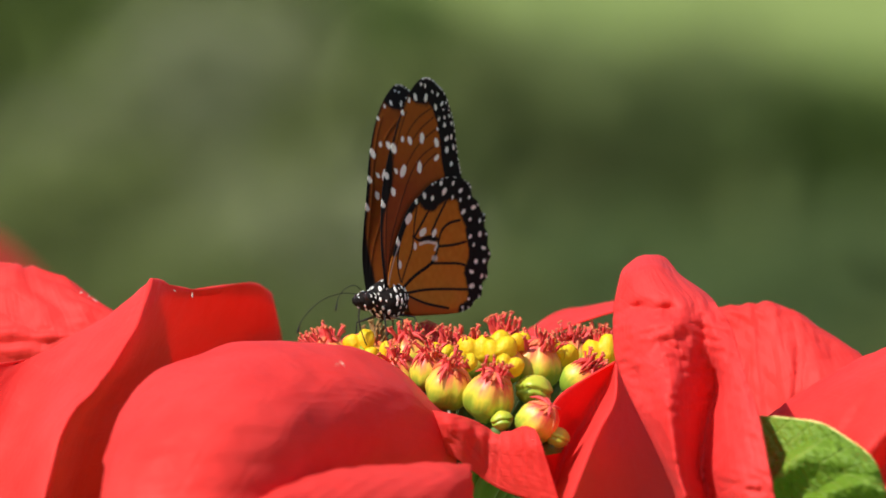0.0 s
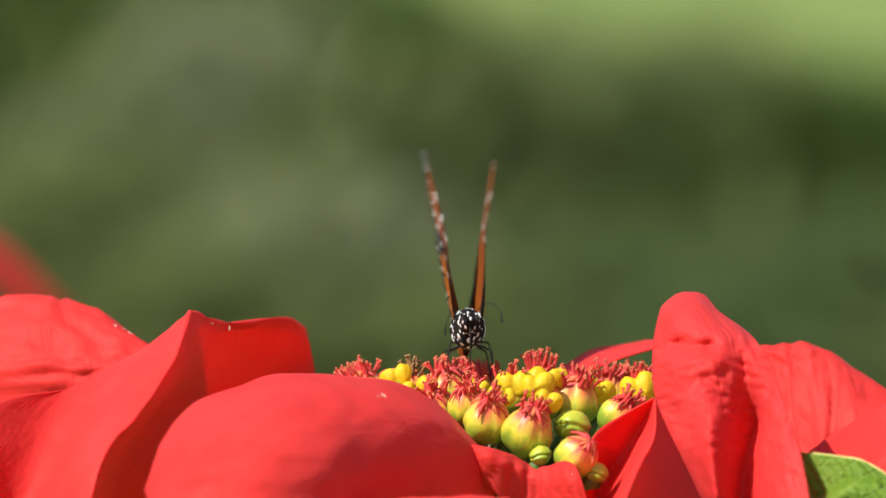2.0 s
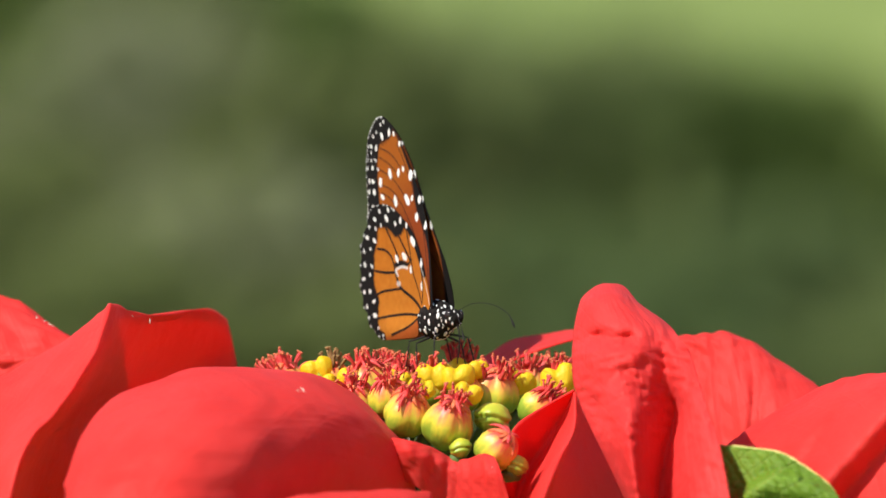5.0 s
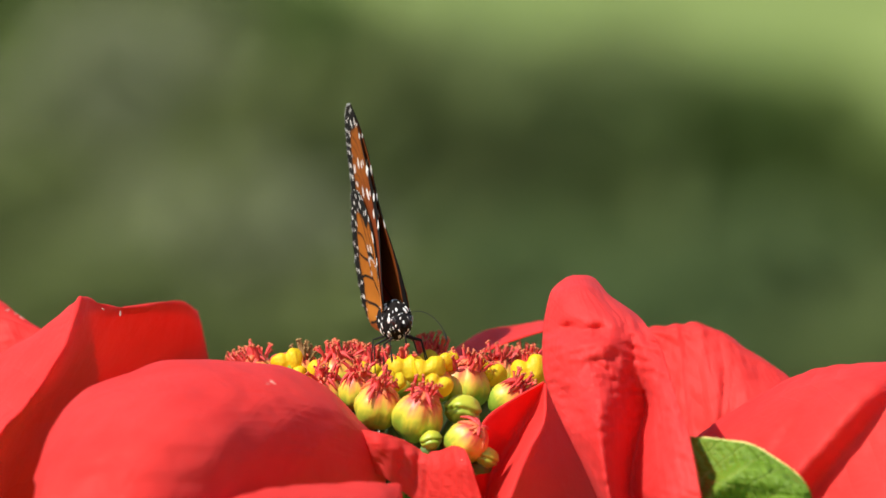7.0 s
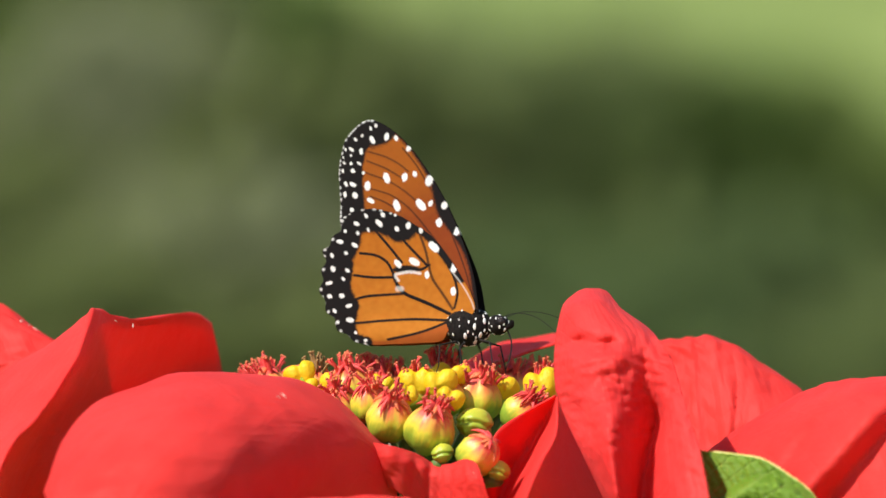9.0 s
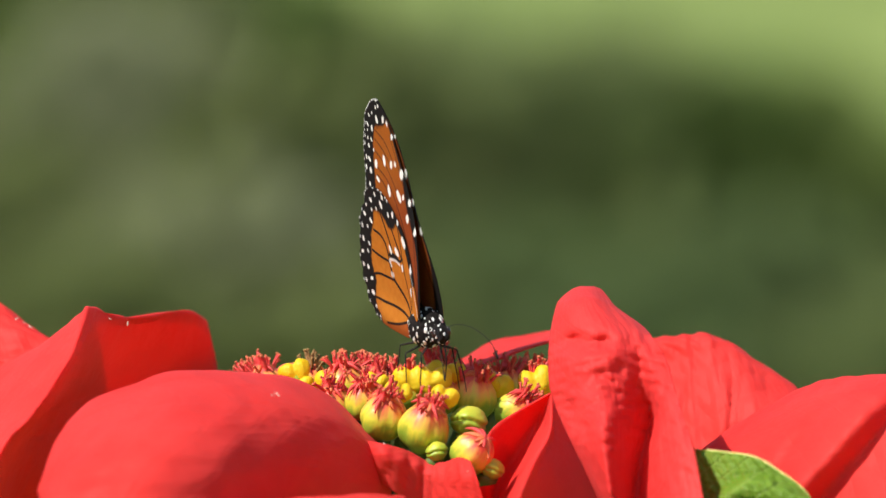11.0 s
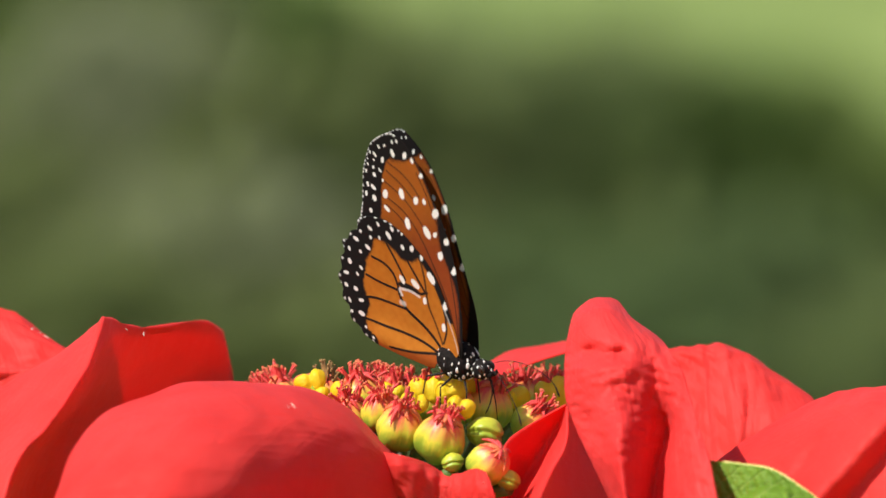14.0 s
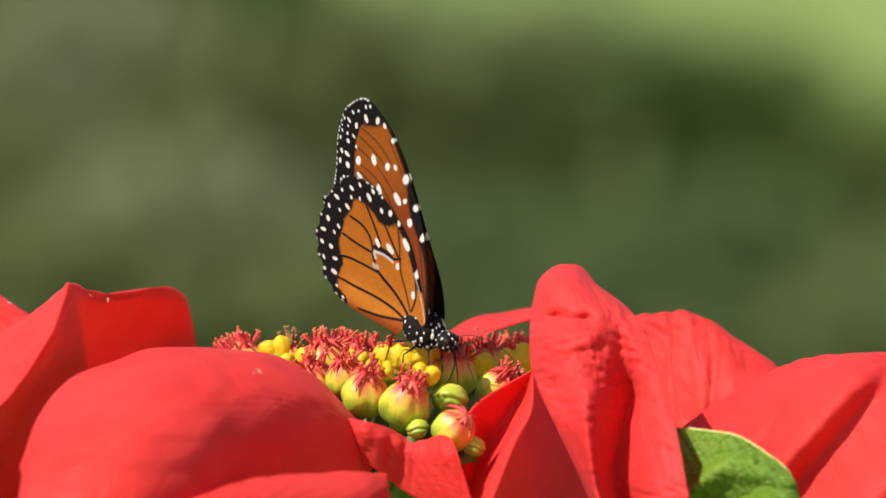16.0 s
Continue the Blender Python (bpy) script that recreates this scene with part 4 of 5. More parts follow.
HIND_VEINS = [[(-3.3, 2.9), (-8.2, 5.1), (-12.6, 6.9), (-14.3, 8.8), (-15.0, 10.5)],
              [(-12.6, 6.9), (-16.2, 6.7), (-20.1, 6.4), (-22.5, 5.8)],
              [(-14.9, 10.0), (-19.1, 10.0), (-22.7, 10.4)],
              [(-14.9, 10.5), (-16.4, 12.9), (-18.7, 14.2), (-21.7, 14.6)],
              [(-15.0, 11.3), (-12.5, 11.5), (-9.7, 11.4), (-7.8, 12.3)],
              [(-2.8, 3.8), (-5.1, 6.9), (-7.1, 9.6), (-8.0, 12.3), (-8.7, 15.0), (-10.0, 18.2)],
              [(-13.4, 12.8), (-16.0, 15.8), (-18.5, 18.5)],
              [(-3.8, 1.7), (-9.9, 2.0), (-15.5, 1.8), (-22.2, 1.3)],
              [(-3.6, 1.4), (-9.3, -0.6), (-15.4, -1.9)],
              [(-2.4, 4.1), (-1.9, 6.8), (-2.6, 9.5), (-4.2, 12.4), (-6.5, 15.1)],
              [(-8.4, 12.3), (-11.5, 15.3), (-14.6, 18.4)]]
FORE_DOTS = [(-20.6, 38.5, 0.44), (-19.6, 39.0, 0.55), (-22.2, 37.1, 0.44), (-23.5, 36.4, 0.44), (-20.2, 36.3, 0.77), (-17.4, 36.9, 0.82), (-15.5, 36.6, 0.77), (-12.9, 34.6, 0.88), (-25.4, 34.5, 0.35), (-24.2, 34.5, 0.53), (-22.3, 34.1, 0.63), (-24.3, 33.3, 0.35), (-25.8, 33.0, 0.33), (-24.2, 31.8, 0.46), (-22.6, 31.8, 0.46), (-25.6, 31.9, 0.35), (-25.8, 30.4, 0.46), (-23.8, 30.4, 0.71), (-21.7, 30.0, 0.49), (-25.1, 27.9, 0.55), (-23.7, 27.8, 0.66), (-25.2, 25.9, 0.60), (-23.2, 25.7, 0.93), (-23.7, 22.9, 0.71)]
FORE_DOTS += [(-20.8, 27.5, 1.04), (-20.1, 24.7, 0.77), (-17.1, 29.0, 1.09), (-13.5, 29.1, 1.09), (-11.5, 29.7, 0.88), (-8.6, 28.4, 1.31), (-14.9, 23.7, 1.15), (-10.1, 23.8, 1.26), (-8.2, 24.1, 0.77), (-5.5, 23.7, 1.15), (-6.4, 20.4, 1.15), (-2.6, 18.9, 1.09)]
HIND_DOTS = [(-20.8, 21.7, 0.55), (-17.5, 21.9, 0.77), (-15.0, 21.9, 0.53), (-22.6, 20.2, 0.66), (-18.2, 20.3, 0.82), (-20.3, 19.0, 0.44), (-14.6, 19.2, 0.77), (-12.3, 19.8, 0.98), (-9.8, 18.9, 0.71), (-7.1, 15.7, 1.26), (-2.7, 11.8, 1.15), (-2.8, 7.2, 1.09), (-24.8, 18.8, 0.55), (-22.3, 18.4, 0.55), (-25.8, 16.8, 0.71), (-22.8, 16.1, 0.66), (-27.3, 14.2, 0.60), (-24.5, 14.6, 0.60), (-27.0, 11.6, 0.82), (-24.1, 11.3, 0.55), (-27.7, 8.9, 0.66), (-24.9, 9.7, 0.49), (-27.5, 6.4, 0.77), (-25.1, 6.5, 0.82), (-26.4, 3.6, 0.57), (-23.6, 4.6, 0.63), (-23.3, 1.9, 0.82), (-25.7, 1.5, 0.49), (-20.1, -2.0, 0.55), (-22.1, -0.5, 0.44)]
HIND_DOTS += [(-14.2, 12.6, 0.93), (-10.9, 12.9, 1.15), (-8.3, 10.4, 0.88)]
C_ORANGE = np.array((0.46, 0.150, 0.016))
C_PALE = np.array((0.58, 0.225, 0.028))
C_RUST = np.array((0.335, 0.094, 0.012))
C_CHEST = np.array((0.23, 0.046, 0.011))
C_BLACK = np.array((0.012, 0.010, 0.010))
C_WHITE = np.array((0.84, 0.83, 0.80))


def scales(P, hind, under, outline):
    """Colour and relief of a wing's scales at the points P (mm)."""
    edge = dist_to(spline(HIND_EDGE if hind else FORE_EDGE, 60), P)
    rim = dist_to(np.vstack([outline, outline[:1]]), P)
    grain = np.array([noise.noise((p[0] * 0.9, p[1] * 0.9, 3.0)) for p in P])
    fine = np.array([noise.noise((p[0] * 3.1, p[1] * 3.1, 9.0)) for p in P])
    if under:
        toward = np.clip((P @ np.array((-0.42, 0.9)) - (4 if hind else 12)) / 22, 0, 1)
        if hind:
            col = C_ORANGE + (C_PALE - C_ORANGE) * np.clip(0.45 + 0.35 * grain - 0.035 * P[:, 1], -0.4, 1.2)[:, None]
        else:
            col = C_CHEST * 1.05 + (C_RUST - C_CHEST * 1.05) * np.clip(step(toward, 0.35, 0.95) + 0.12 * grain, 0, 1)[:, None]
    else:
        col = C_CHEST * 1.15 + (C_ORANGE * 0.58 - C_CHEST) * np.clip(0.5 + 0.4 * grain, 0, 1)[:, None]
    if hind and under:
        fold = np.interp(P[:, 0], [p[0] for p in reversed(HIND_VEINS[8])], [p[1] for p in reversed(HIND_VEINS[8])])
        below = step(fold - P[:, 1], -0.1, 0.5)[:, None]
        col = col * (1 - 0.75 * below) + C_CHEST * 1.5 * 0.75 * below
    relief = np.zeros(len(P))
    width = (6.0 if under else 4.6) if hind else 4.7
    if hind:
        width = (width - 1.7 * step(P[:, 1], 11.0, 20.0)) * (0.25 + 0.75 * step(np.linalg.norm(P - np.array(HIND[25]), axis=1), 2.0, 8.5))
    margin = 1 - step(edge + 0.25 * fine + 0.2 * grain, width - 0.3, width + 0.3)
    dark = margin
    if not hind:
        costa = dist_to(spline(FORE[0:11], 60), P)
        wide = 0.40 + (2.0 if under else 0.5) * np.exp(-((P[:, 1] - 22) / 5.0) ** 2) + (0.5 if under else 2.2) * (1 - step(P[:, 1], 5.0, 17.0))
        dark = np.maximum(dark, 1 - step(costa + 0.3 * fine, wide - 0.4, wide + 0.4))
        apex = np.linalg.norm(P - np.array(FORE[12]), axis=1)
        dark = np.maximum(dark, 1 - step(apex + 0.6 * fine, 4.6, 6.0))
    else:
        dark = np.maximum(dark, 1 - step(dist_to(spline(HIND[4:11], 40), P) + 0.2 * fine, 1.0, 1.5))
        if under:
            blot = np.linalg.norm((P - np.array(HIND_VEINS[4][1])) / np.array((2.8, 0.75)), axis=1)
            dark = np.maximum(dark, 1 - step(blot + 0.2 * fine, 0.8, 1.2))
    veins = HIND_VEINS if hind else FORE_VEINS
    for k, vv in enumerate(veins):
        d = dist_to(spline(vv, 24), P)
        strong = (1.0 if k != 5 else 0.8) if (hind and under) else (0.7 if under else 0.5)
        half = (0.16 if hind else 0.06) * (1 if under else 0.8) * (1.5 if hind and k == 0 else 1.0)
        line = 1 - step(d + 0.05 * fine, half, half + 0.20)
        dark = np.maximum(dark, line * strong)
        relief += 0.05 * np.exp(-(d / 0.3) ** 2)
    col = col * (1 - dark)[:, None] + C_BLACK * dark[:, None]
    white = np.zeros(len(P))
    dots = HIND_DOTS if hind else FORE_DOTS
    if under or not hind:
        for k, (x, z, r) in enumerate(dots):
            if not under and k < 24:
                r *= 0.7
            a = math.atan2(z - 3.0, x + 1.0) + 0.5 * math.sin(k * 2.3)
            long = 1.0 + 0.28 * math.sin(k * 5.1)
            q = P - np.array((x, z))
            e1 = q @ np.array((math.cos(a), math.sin(a)))
            e2 = q @ np.array((-math.sin(a), math.cos(a)))
            d = ((np.abs(e1 + 0.25 * e2) / (r * 0.82 * long)) ** 2.4 + (np.abs(e2) / (r * 0.56)) ** 2.4) ** (1 / 2.4) + 0.14 * fine
            white = np.maximum(white, 1 - step(d, 0.9, 1.08))
    if hind and under:
        strip = dist_to(spline([(-14.0, 9.4), (-14.6, 10.4), (-13.3, 10.8), (-11.6, 11.0), (-9.7, 10.7)], 24), P)
        white = np.maximum(white, 0.75 * (1 - step(strip + 0.15 * fine, 0.12, 0.42)))
        strip = dist_to(spline([(-14.1, 7.8), (-13.3, 7.8)], 20), P)
        white = np.maximum(white, 0.5 * (1 - step(strip + 0.1 * fine, 0.25, 0.7)))
        strip = dist_to(spline([(-3.6, 11.4), (-1.0, 8.4), (0.9, 5.5), (1.7, 3.7)], 20), P)
        white = np.maximum(white, 0.5 * (1 - step(strip, 0.02, 0.24)))
    fringe = spline(HIND_EDGE if hind else FORE_EDGE, 400)
    beads = random.Random(4 if hind else 5)
    k = 6
    while k < 392:
        k += beads.randrange(9, 26)
        e = fringe[min(k, 399)]
        d = np.linalg.norm(P - e, axis=1)
        white = np.maximum(white, 0.8 * (1 - step(d + 0.15 * fine, 0.15, 0.42)))
    col = col * (1 - white)[:, None] + C_WHITE * white[:, None]
    return np.clip(col, 0, 1), relief


def wing_mesh(name, outline_pts, centre, hind, side):
    """A thin closed wing: outer face with the underside's pattern, inner face with the upper side's. side: -1 right, 1 left."""
    na, nr = 460, 84
    out = spline(outline_pts, na, True)
    if hind:
        s = np.arange(na) / na
        lip = 1 + 0.026 * np.cos(s * 2 * math.pi * 19) * step(s, 0.42, 0.50) * (1 - step(s, 0.80, 0.86))
        out = np.array(centre) + (out - np.array(centre)) * lip[:, None]
    c = np.array(centre)
    rr = (np.arange(1, nr + 1) / nr) ** 0.85
    P = (c + (out[None, :, :] - c) * rr[:, None, None]).reshape(-1, 2)
    P = np.vstack([c[None], P])
    verts, cols = [], []
    half = 0.05
    lay = 0.42 if hind else 0.14
    root = np.array((-1.0, 3.0))
    d = np.linalg.norm(P - root, axis=1)
    camber = 0.22 * np.sin(np.clip(d / 40, 0, 1) * math.pi) + 0.12 * np.sin(P[:, 0] * 0.45) * np.clip(d / 30, 0, 1)
    lead = dist_to(spline(FORE[0:8], 50), P)
    camber = camber + 2.1 * np.exp(-(lead / 7.0) ** 2) * (1 - step(P[:, 1], 3.0, 24.0))
    if hind:
        tail = dist_to(np.array([(-2.0, -0.3), (-7.0, -1.0), (-13.0, -1.3), (-17.0, -0.8)]), P)
        camber = camber + 0.95 * np.exp(-(tail / 2.6) ** 2)
    for face in (1, -1):
        col, relief = scales(P, hind, face == 1, out)
        y = side * (lay + camber + face * (half + relief))
        verts.append(np.stack([P[:, 0], y, P[:, 1] - 2.0], axis=1) * MM)
        cols.append(col)
    n = len(P)
    verts = np.vstack(verts)
    cols = np.vstack(cols)
    faces = []
    for o in (0, n):
        faces += [(o, o + 1 + k, o + 1 + (k + 1) % na) for k in range(na)]
        for i in range(nr - 1):
            a, b = o + 1 + i * na, o + 1 + (i + 1) * na
            faces += [(a + k, b + k, b + (k + 1) % na, a + (k + 1) % na) for k in range(na)]
    a, b = 1 + (nr - 1) * na, n + 1 + (nr - 1) * na
    faces += [(a + k, b + k, b + (k + 1) % na, a + (k + 1) % na) for k in range(na)]
    ob = link_mesh(name, verts, faces, WING, butterfly)
    at = ob.data.color_attributes.new("scales", "FLOAT_COLOR", "POINT")
    at.data.foreach_set("color", np.hstack([cols, np.ones((len(cols), 1))]).astype(np.float32).ravel())
    return ob


butterfly = new("butterfly")
tagged(butterfly, "orange and black butterfly with white spots feeding on the poinsettia", "butterfly")
wings = []
for side in (-1, 1):
    fw = wing_mesh("forewing", FORE, (-13.5, 22.0), False, side)
    hw = wing_mesh("hindwing", HIND, (-14.5, 9.0), True, side)
    tagged(fw, "chestnut forewing with black border and white spots")
    tagged(hw, "orange hindwing with black veins and a spotted black border")
    wings.append((side, fw, hw))


def body():
    def furry(k):
        return lambda t, w: 1 + 0.04 * math.sin(9 * w + k) * math.sin(7 * t + k)
    v, f, uv = blob((4.6 * MM, 3.3 * MM, 3.8 * MM), (-0.2 * MM, 0, 0.8 * MM), 22, 30, furry(1))
    thorax = link_mesh("thorax", v, f, FUR, butterfly, "black thorax with white dots", uv)
    v, f, uv = blob((2.2 * MM, 2.0 * MM, 1.9 * MM), (5.6 * MM, 0, 1.0 * MM), 16, 22, furry(2))
    head = link_mesh("head", v, f, FUR, butterfly, "black head with white dots", uv)
    # abdomen, a ringed tapering body between the hindwings
    path = spline([(-2.0, 0, -0.3), (-7, 0, -1.0), (-13, 0, -1.3), (-19, 0, -0.6)], 40)
    rad = [1.15 * math.sin(math.pi * min(1, 0.25 + 0.75 * i / 39)) ** 0.5 * (1 - 0.25 * i / 39) * (1 + 0.05 * math.sin(i * 1.6)) for i in range(40)]
    v, f = tube(path * MM, [max(r, 0.15) * MM for r in rad], 14)
    link_mesh("abdomen", v, f, BELLY, butterfly, "brown ringed abdomen")
    for s in (-1, 1):
        v, f, uv = blob((1.0 * MM, 0.6 * MM, 1.0 * MM), (6.4 * MM, s * 1.3 * MM, 1.6 * MM), 10, 14)
        link_mesh("eye", v, f, EYEM, head)
        v, f = tube(spline([(7.3, s * 0.5, 0.5), (8.2, s * 0.6, 1.0), (8.5, s * 0.6, 1.9)], 8) * MM, [c * MM for c in (0.45, 0.5, 0.5, 0.45, 0.4, 0.32, 0.22, 0.1)], 8)
        link_mesh("palp", v, f, FUR, head)
        droop = 0.0 if s == -1 else 2.5
        p = spline([(6.9, s * 0.7, 2.5), (10.0, s * 2.2, 3.0 + droop * 0.3), (14.2, s * 3.8, 2.0 + droop * 0.6), (18.2, s * 5.0, -0.8 + droop), (20.0, s * 5.4, -3.4 + droop)], 24) * MM
        v, f = tube(p, [(0.075 if i < 19 else 0.075 + 0.035 * (i - 18)) * MM if i < 23 else 0.10 * MM for i in range(24)], 7)
        link_mesh("antenna", v, f, CHITIN, head)
    p = spline([(7.5, 0, 0.1), (8.4, 0, -2.2), (8.2, 0, -5.0), (7.4, 0, -7.5)], 14) * MM
    v, f = tube(p, np.linspace(0.17, 0.10, 14) * MM, 7)
    link_mesh("proboscis", v, f, CHITIN, head)
    legs = [((2.6, 1.2, -2.0), (5.2, 3.6, -2.6), (6.2, 4.4, -7.4), (6.8, 4.6, -10.6)), ((0.6, 1.4, -2.4), (0.4, 4.4, -3.6), (1.2, 4.8, -8.0), (1.8, 5.0, -11.2)),
            ((-1.2, 1.2, -2.2), (-3.8, 3.6, -3.2), (-3.6, 4.4, -7.2), (-4.6, 4.6, -10.2))]
    for s in (-1, 1):
        for k, (a, b, c, d) in enumerate(legs):
            q = [np.array((x + (0.8 * s if k else 0), s * y, z)) for x, y, z in (a, b, c, d)]
            path = np.vstack([np.linspace(q[0], q[1], 5), np.linspace(q[1], q[2], 6)[1:], np.linspace(q[2], q[3], 4)[1:]]) * MM
            v, f = tube(path, [c * MM for c in (0.24, 0.23, 0.21, 0.18, 0.15, 0.15, 0.14, 0.12, 0.11, 0.10, 0.085, 0.07, 0.06)], 7)
            link_mesh("leg", v, f, CHITIN, butterfly)
    # white tufts
    rng = random.Random(8)
    for owner, cen, r, n in ((thorax, (-0.2, 0, 0.8), (4.6, 3.3, 3.8), 84), (head, (5.6, 0, 1.0), (2.2, 2.0, 1.9), 26)):
        got = []
        for _ in range(600):
            d = Vector((rng.gauss(0, 1), rng.gauss(0, 1), rng.gauss(0, 1))).normalized()
            if all((d - g).length > (0.23 if n > 30 else 0.40) for g in got):
                got.append(d)
            if len(got) == n:
                break
        for d in got:
            s = rng.choice((0.18, 0.26, 0.34, 0.48)) if n > 30 else rng.uniform(0.16, 0.34)
            v, f, uv = blob((s * 1.45 * MM, s * 0.75 * MM, 0.12 * MM), (0, 0, 0), 6, 8)
            ob = link_mesh("white_dot", v, f, DOT, owner)
            ob.matrix_basis = Matrix.Translation(Vector((cen[0] + d.x * r[0], cen[1] + d.y * r[1], cen[2] + d.z * r[2])) * MM) @ Vector((d.x / r[0], d.y / r[1], d.z / r[2])).to_track_quat("Z", "X").to_matrix().to_4x4()


body()


# ---- movement ----
# flower head: seconds, sideways and up in millimetres, pitch, yaw and roll in degrees
SWAY = [
    (0, -6.67, 6.04, 0.02, -0.01, -0.42),
    (0.5, -4.61, 4.72, -0.83, 1.08, 0.03),
    (1, -8.74, 7.01, -0.56, 0.91, -0.19),
    (1.5, -3.15, 2.75, -0.27, 0.52, -0.13),
    (2, 0.26, -0.65, -0.64, 0.65, 0.2),
    (2.5, -4.13, 2.63, -0.8, 0.65, -0.03),
    (3, -0.5, 1.18, 0.23, 0.03, -0.02),
    (3.5, 0.07, 0.32, -0.18, 0.03, 0.05),
    (4, -3.77, 2.65, -0.54, 0.73, -0.14),
    (4.5, -3.06, 2.76, 0.03, 0.28, -0.18),
    (5, -0.13, 0.87, -0.22, 0.41, -0.01),
    (7.5, -4.14, 2.67, -0.03, 0.38, -0.18),
    (8, -6.44, 4.82, -0.2, 0.66, -0.42),
    (8.5, -4.18, 2.99, 0, 0.11, -0.3),
    (9, 0, 0, 0, 0, 0),
    (11.5, -1.26, 0.5, 0.15, -0.22, -0.05),
    (12, 2.3, -2.28, 0.21, -0.15, 0.22),
    (12.5, -0.29, 0.32, 0.23, -0.11, -0.08),
    (13, 1.1, -1.03, 0.35, -0.41, 0.06),
    (13.5, 2.34, -1.98, 0.19, -0.2, 0.16),
    (14, 2, -1.64, 0.2, -0.28, 0.01),
    (14.5, 2.95, -1.78, 0.24, -0.22, 0.1),
    (15, 2.29, -0.84, 0.19, -0.16, 0.07),
    (15.5, 2.29, -0.48, 0.13, -0.04, 0.13),
    (16, 2.03, -0.38, 0.17, 0.03, 0.11),
]


def sway(t):
    k = [r[0] for r in SWAY]
    dx, dz, pitch, yaw, roll = (float(np.interp(t, k, [r[i] for r in SWAY])) for i in range(1, 6))
    return Matrix.Translation(HEAD + Vector((dx, 0, dz)) * MM) @ pose(0, 0, 0, pitch, 0, yaw) @ pose(0, 0, 0, 0, roll, 0) @ Matrix.Translation(-HEAD)


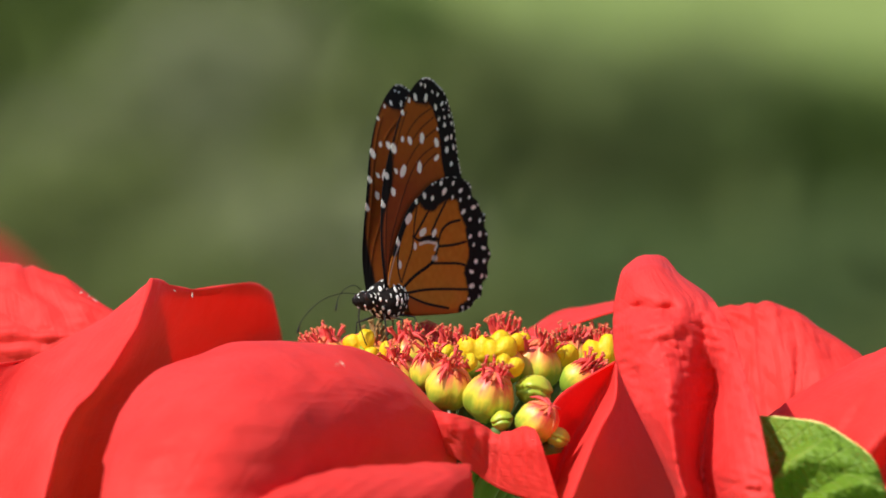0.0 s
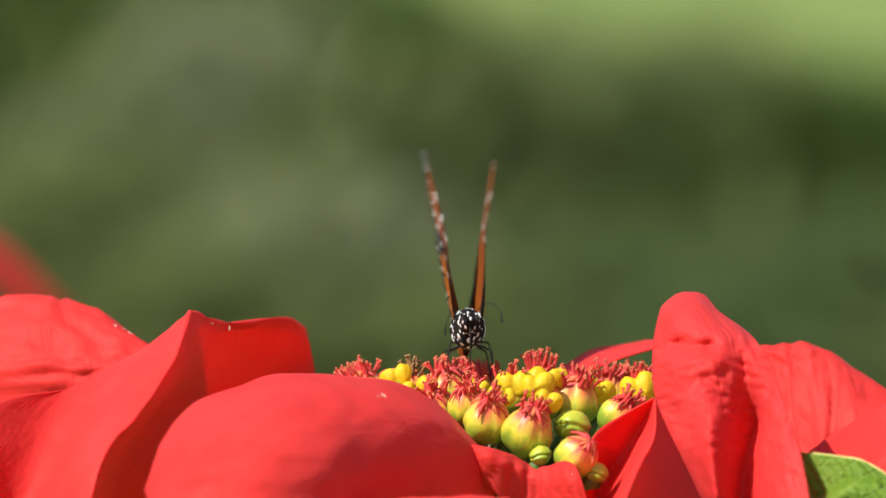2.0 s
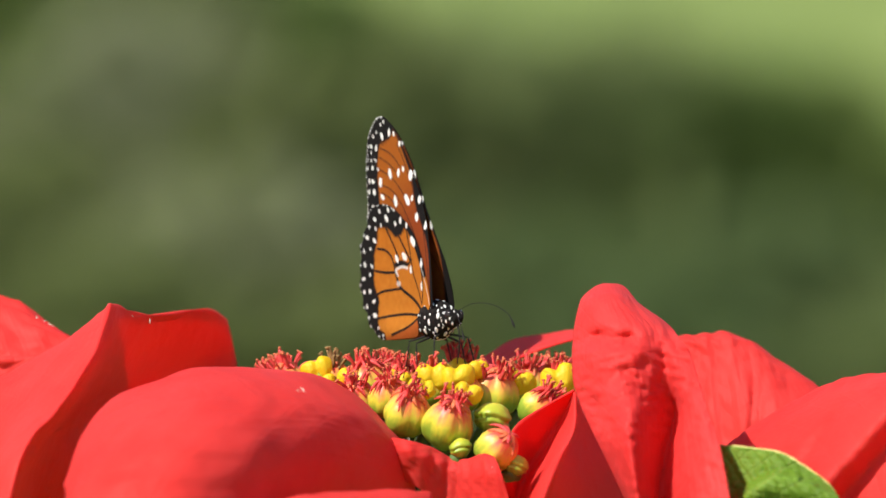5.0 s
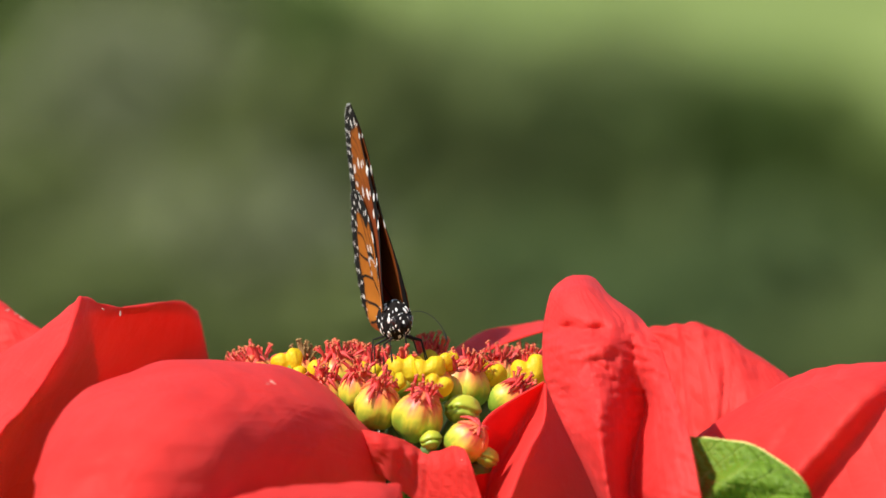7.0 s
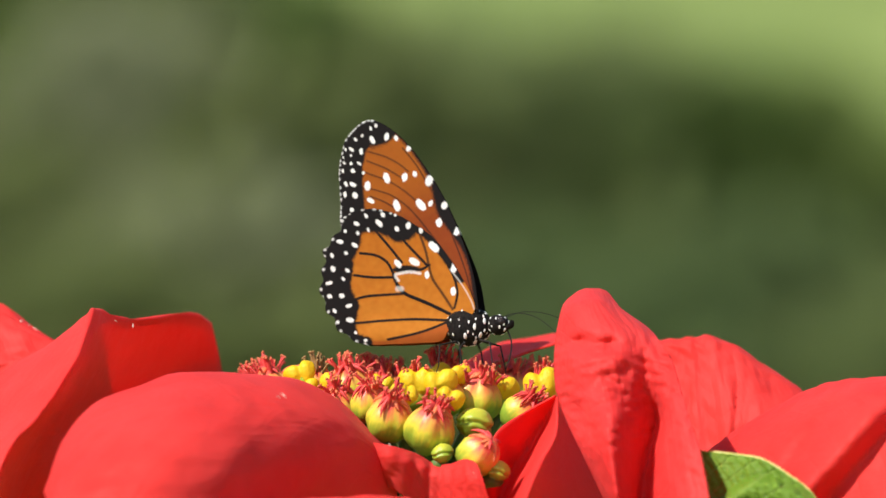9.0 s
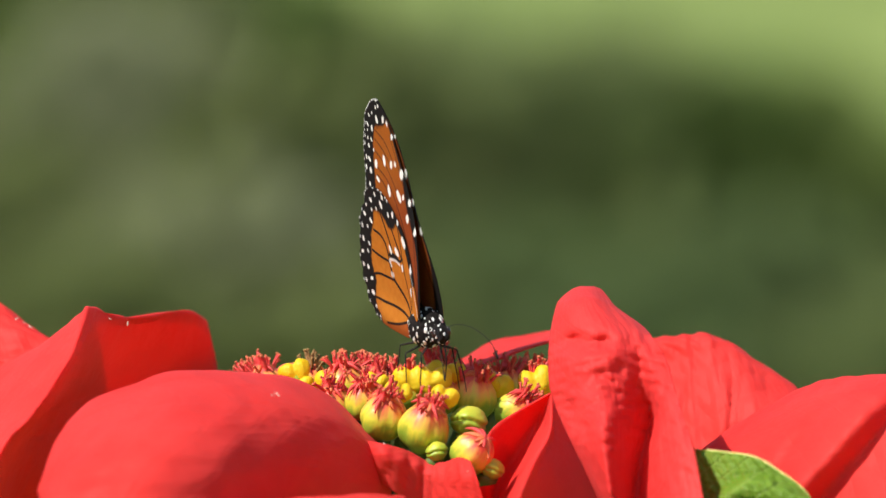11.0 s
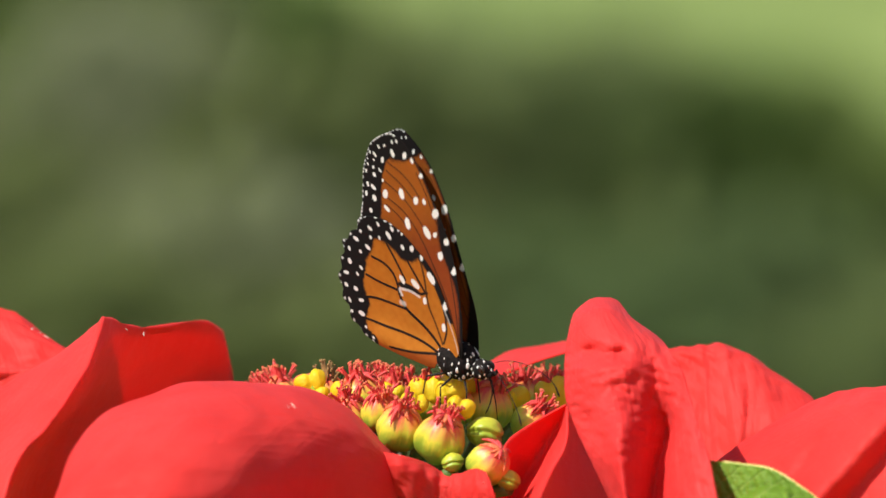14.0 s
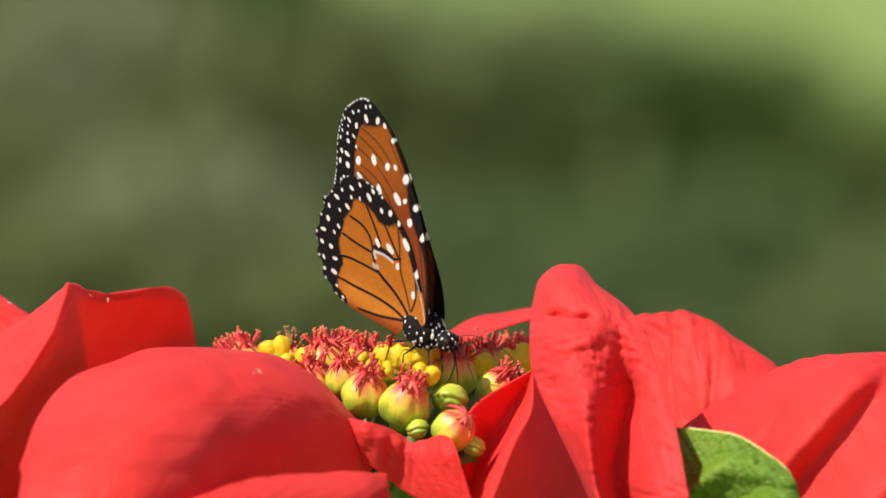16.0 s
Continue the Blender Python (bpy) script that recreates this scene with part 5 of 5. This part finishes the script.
# butterfly on the flower: seconds, place of the thorax (mm), heading, nose down, roll, opening of the right and of the left wings, sweep of the forewings
STEPS = [
    (0, -21.7, 8, -16.3, -132, 3.2, 9.1, 5, 5, 6.4),
    (0.5, -20.5, 8, -15.9, -119.6, 0.5, 11, 2.5, 2.5, -0.5),
    (1, -19.6, 8, -16.2, -121, -4, 12.6, 2, 2, -3.1),
    (1.2, -17.5, 8, -16.1, -112, -8, 8, 2, 2, -2.9),
    (1.5, -15.6, 8, -15.9, -103, -10, 1, 0.8, 0.8, -2.6),
    (1.8, -12.2, 8.0, -16.8, -96.0, -16.0, 0.0, 2, 2, -2.3),
    (1.9, -11.6, 8.0, -16.3, -92.0, -16.0, 0.0, 3, 3, -2.2),
    (2, -13.5, 8, -15.1, -87, -8, 0, 11, 10, -2.1),
    (2.1, -12.6, 8.0, -14.2, -92.0, -12.0, 0.0, 35, 41, -2.1),
    (2.2, -11.1, 8.0, -15.3, -95.0, -12.0, 0.0, 46, 70, -2.0),
    (2.3, -10.5, 8.0, -16.6, -95.0, -12.0, 0.0, 57, 87, -1.9),
    (2.4, -10.2, 8.0, -17.3, -92.0, -15.0, 0.0, 41, 60, -1.8),
    (2.5, -9.8, 8, -17.3, -91, -15, 1, 3, 4.5, -1.7),
    (2.7, -9.8, 8.0, -17.1, -87.0, -20.0, 0.0, 1.5, 2, -1.5),
    (2.8, -9.4, 8.0, -16.8, -83.0, -17.0, -1.0, 1, 1.5, -1.4),
    (2.9, -8.3, 8.0, -16.5, -74.9, -15.8, -10.3, 0.6, 1, -2.3),
    (3, -7.5, 8.0, -16.5, -71.9, -15.0, -13.8, 0, 0, -3.6),
    (3.2, -5.7, 8.0, -16.3, -68.5, -12.7, -9.8, 0, 0, -3.5),
    (3.5, -7.6, 8.0, -15.9, -67.2, -9.4, -7.2, 0, 0, -4.8),
    (3.8, -8.7, 8.0, -14.8, -64.5, -10.5, -3.1, 0, 0, -2.4),
    (4, -6.9, 8.0, -15.8, -64.0, -11.8, -1.7, 0, 0, -0.8),
    (4.2, -5.3, 6.0, -16.0, -66.0, -5.3, -1.8, 0, 0, -0.8),
    (4.5, -5.7, 6.0, -15.5, -67.4, -1.9, -0.9, 0, 0, -0.9),
    (5, -4.2, 6.0, -15.0, -61.4, -0.8, 0.5, 0, 0, -0.8),
    (5.2, -4.3, 6.0, -15.7, -62.8, -0.3, 1.7, 0, 0, -1.1),
    (6.2, -5.4, 4.0, -16.3, -71.1, 5.9, 3.5, 0, 0, -2.2),
    (7.3, -6.6, 2.0, -16.6, -78.2, 8.7, 8.2, 0, 0, -1.8),
    (7.5, -5.1, 2.0, -17.0, -73.1, 8.2, 7.2, 0, 0, -0.8),
    (7.9, -3.6, 2.0, -17.6, -68.5, 12.6, 4.8, 0, 0, 0.5),
    (8, -3.7, 2.0, -17.1, -65.0, 12.7, 4.5, 0, 0, 0.1),
    (8.1, -4.2, 2.0, -16.9, -63.8, 8.9, 7.8, 0, 0, 0.0),
    (8.3, -0.9, 4.0, -13.9, -36.4, -2.7, 2.6, 0, 0, -0.1),
    (8.5, 3.9, 4.0, -15.6, -19.3, 3.0, -8.0, 0, 0, 1.5),
    (9, 4.9, 4.0, -15.3, -16.8, -0.2, -7.0, 0, 0, -0.1),
    (9.2, 4.1, 4.0, -15.3, -10.4, 4.2, -7.8, 0, 0, -0.9),
    (10.2, 1.1, -4.0, -15.7, -42.1, 9.1, 0, 0, 0.6, 0.6),
    (11.3, -2.2, -12.0, -15.9, -67.0, 15.6, 11.1, 0, 0, -0.2),
    (11.5, -1.3, -12.0, -17.3, -65.5, 18.6, 10.8, 0, 0, -2.0),
    (12, -1.8, -12.0, -16.8, -70.8, 17.5, 9.5, 0, 0, -2.1),
    (12.15, -2.7, -12.0, -16.3, -74.5, 17.4, 9.2, 1, 1, 0.1),
    (12.3, -6.5, -12.0, -14.8, -92.0, 14.0, 2.0, 15, 9, 4.4),
    (12.4, -8.4, -12, -15.7, -105, 17, 0, 22, 28, 6),
    (12.5, -9.1, -12, -17.4, -110, 20, 0, 14, 22, 6),
    (12.6, -9.8, -12.0, -18.3, -116.0, 16.0, 2.0, 4, 4, 6.0),
    (12.8, -11.1, -12.0, -19.7, -119.0, 16.0, 4.0, 3, 4, 6.0),
    (12.9, -7.4, -12.0, -18.7, -106.0, 12.0, 2.0, 12, 10, 6.0),
    (13, -2.2, -12, -17.7, -87, 7, 0, 28, 17, 6),
    (13.1, -1.5, -12.0, -16.5, -54.8, 10.5, 16.9, 8, 8, 7.6),
    (13.2, -1.5, -12.0, -17.1, -50.1, 16.1, 16.9, 0, 0, 5.2),
    (13.5, -0.4, -12.0, -18.9, -59.0, 12.2, 7.1, 0, 0, 8.1),
    (13.7, 1.1, -12.0, -19.5, -41.8, 11.4, 15.1, 8, 3, 7.3),
    (13.8, 2.3, -12.0, -19.9, -56.0, 12.5, 13.6, 38, 8, 11.2),
    (13.9, 1.8, -12.0, -19.9, -44.2, 16.5, 14.1, 20, 6, 5.1),
    (14, 1.0, -12.0, -19.7, -35.3, 19.6, 17.5, 2, 2, 1.9),
    (14.2, 1.6, -12.0, -19.8, -36.0, 19.6, 17.2, 0, 0, 0.7),
    (14.5, 0.9, -12.0, -20.1, -37.4, 19.8, 16.8, 0, 0, -2.2),
    (15, 1.5, -12.0, -19.9, -36.7, 21.9, 15.8, 0, 0, -2.6),
    (15.5, 1.4, -12.0, -19.8, -38.5, 21.5, 16.3, 0, 0, -3.3),
    (16, 1.1, -12.0, -20.2, -37.8, 25.0, 15.4, 0, 0, -4.3),
]


def motions():
    times = sorted({r[0] for r in SWAY} | {r[0] for r in STEPS})
    walk(flower, [(t, sway(t)) for t in times])
    walk(butterfly, [(t, sway(t) @ (Matrix.Translation(AXIS + Vector((x, y, z)) * MM) @ pose(0, 0, 0, 0, 0, head) @ pose(0, 0, 0, roll, nose, 0))) for t, x, y, z, head, nose, roll, *_ in STEPS])
    for side, fw, hw in wings:
        rows = [(r[0], r[7] if side == -1 else r[8], r[9]) for r in STEPS]
        walk(fw, [(t, pose(0, 0, 2 * MM, -side * a) @ pose(0, 0, 0, 0, q, 0)) for t, a, q in rows])
        walk(hw, [(t, pose(0, 0, 2 * MM, -side * (a + 0.6))) for t, a, _ in rows])


motions()
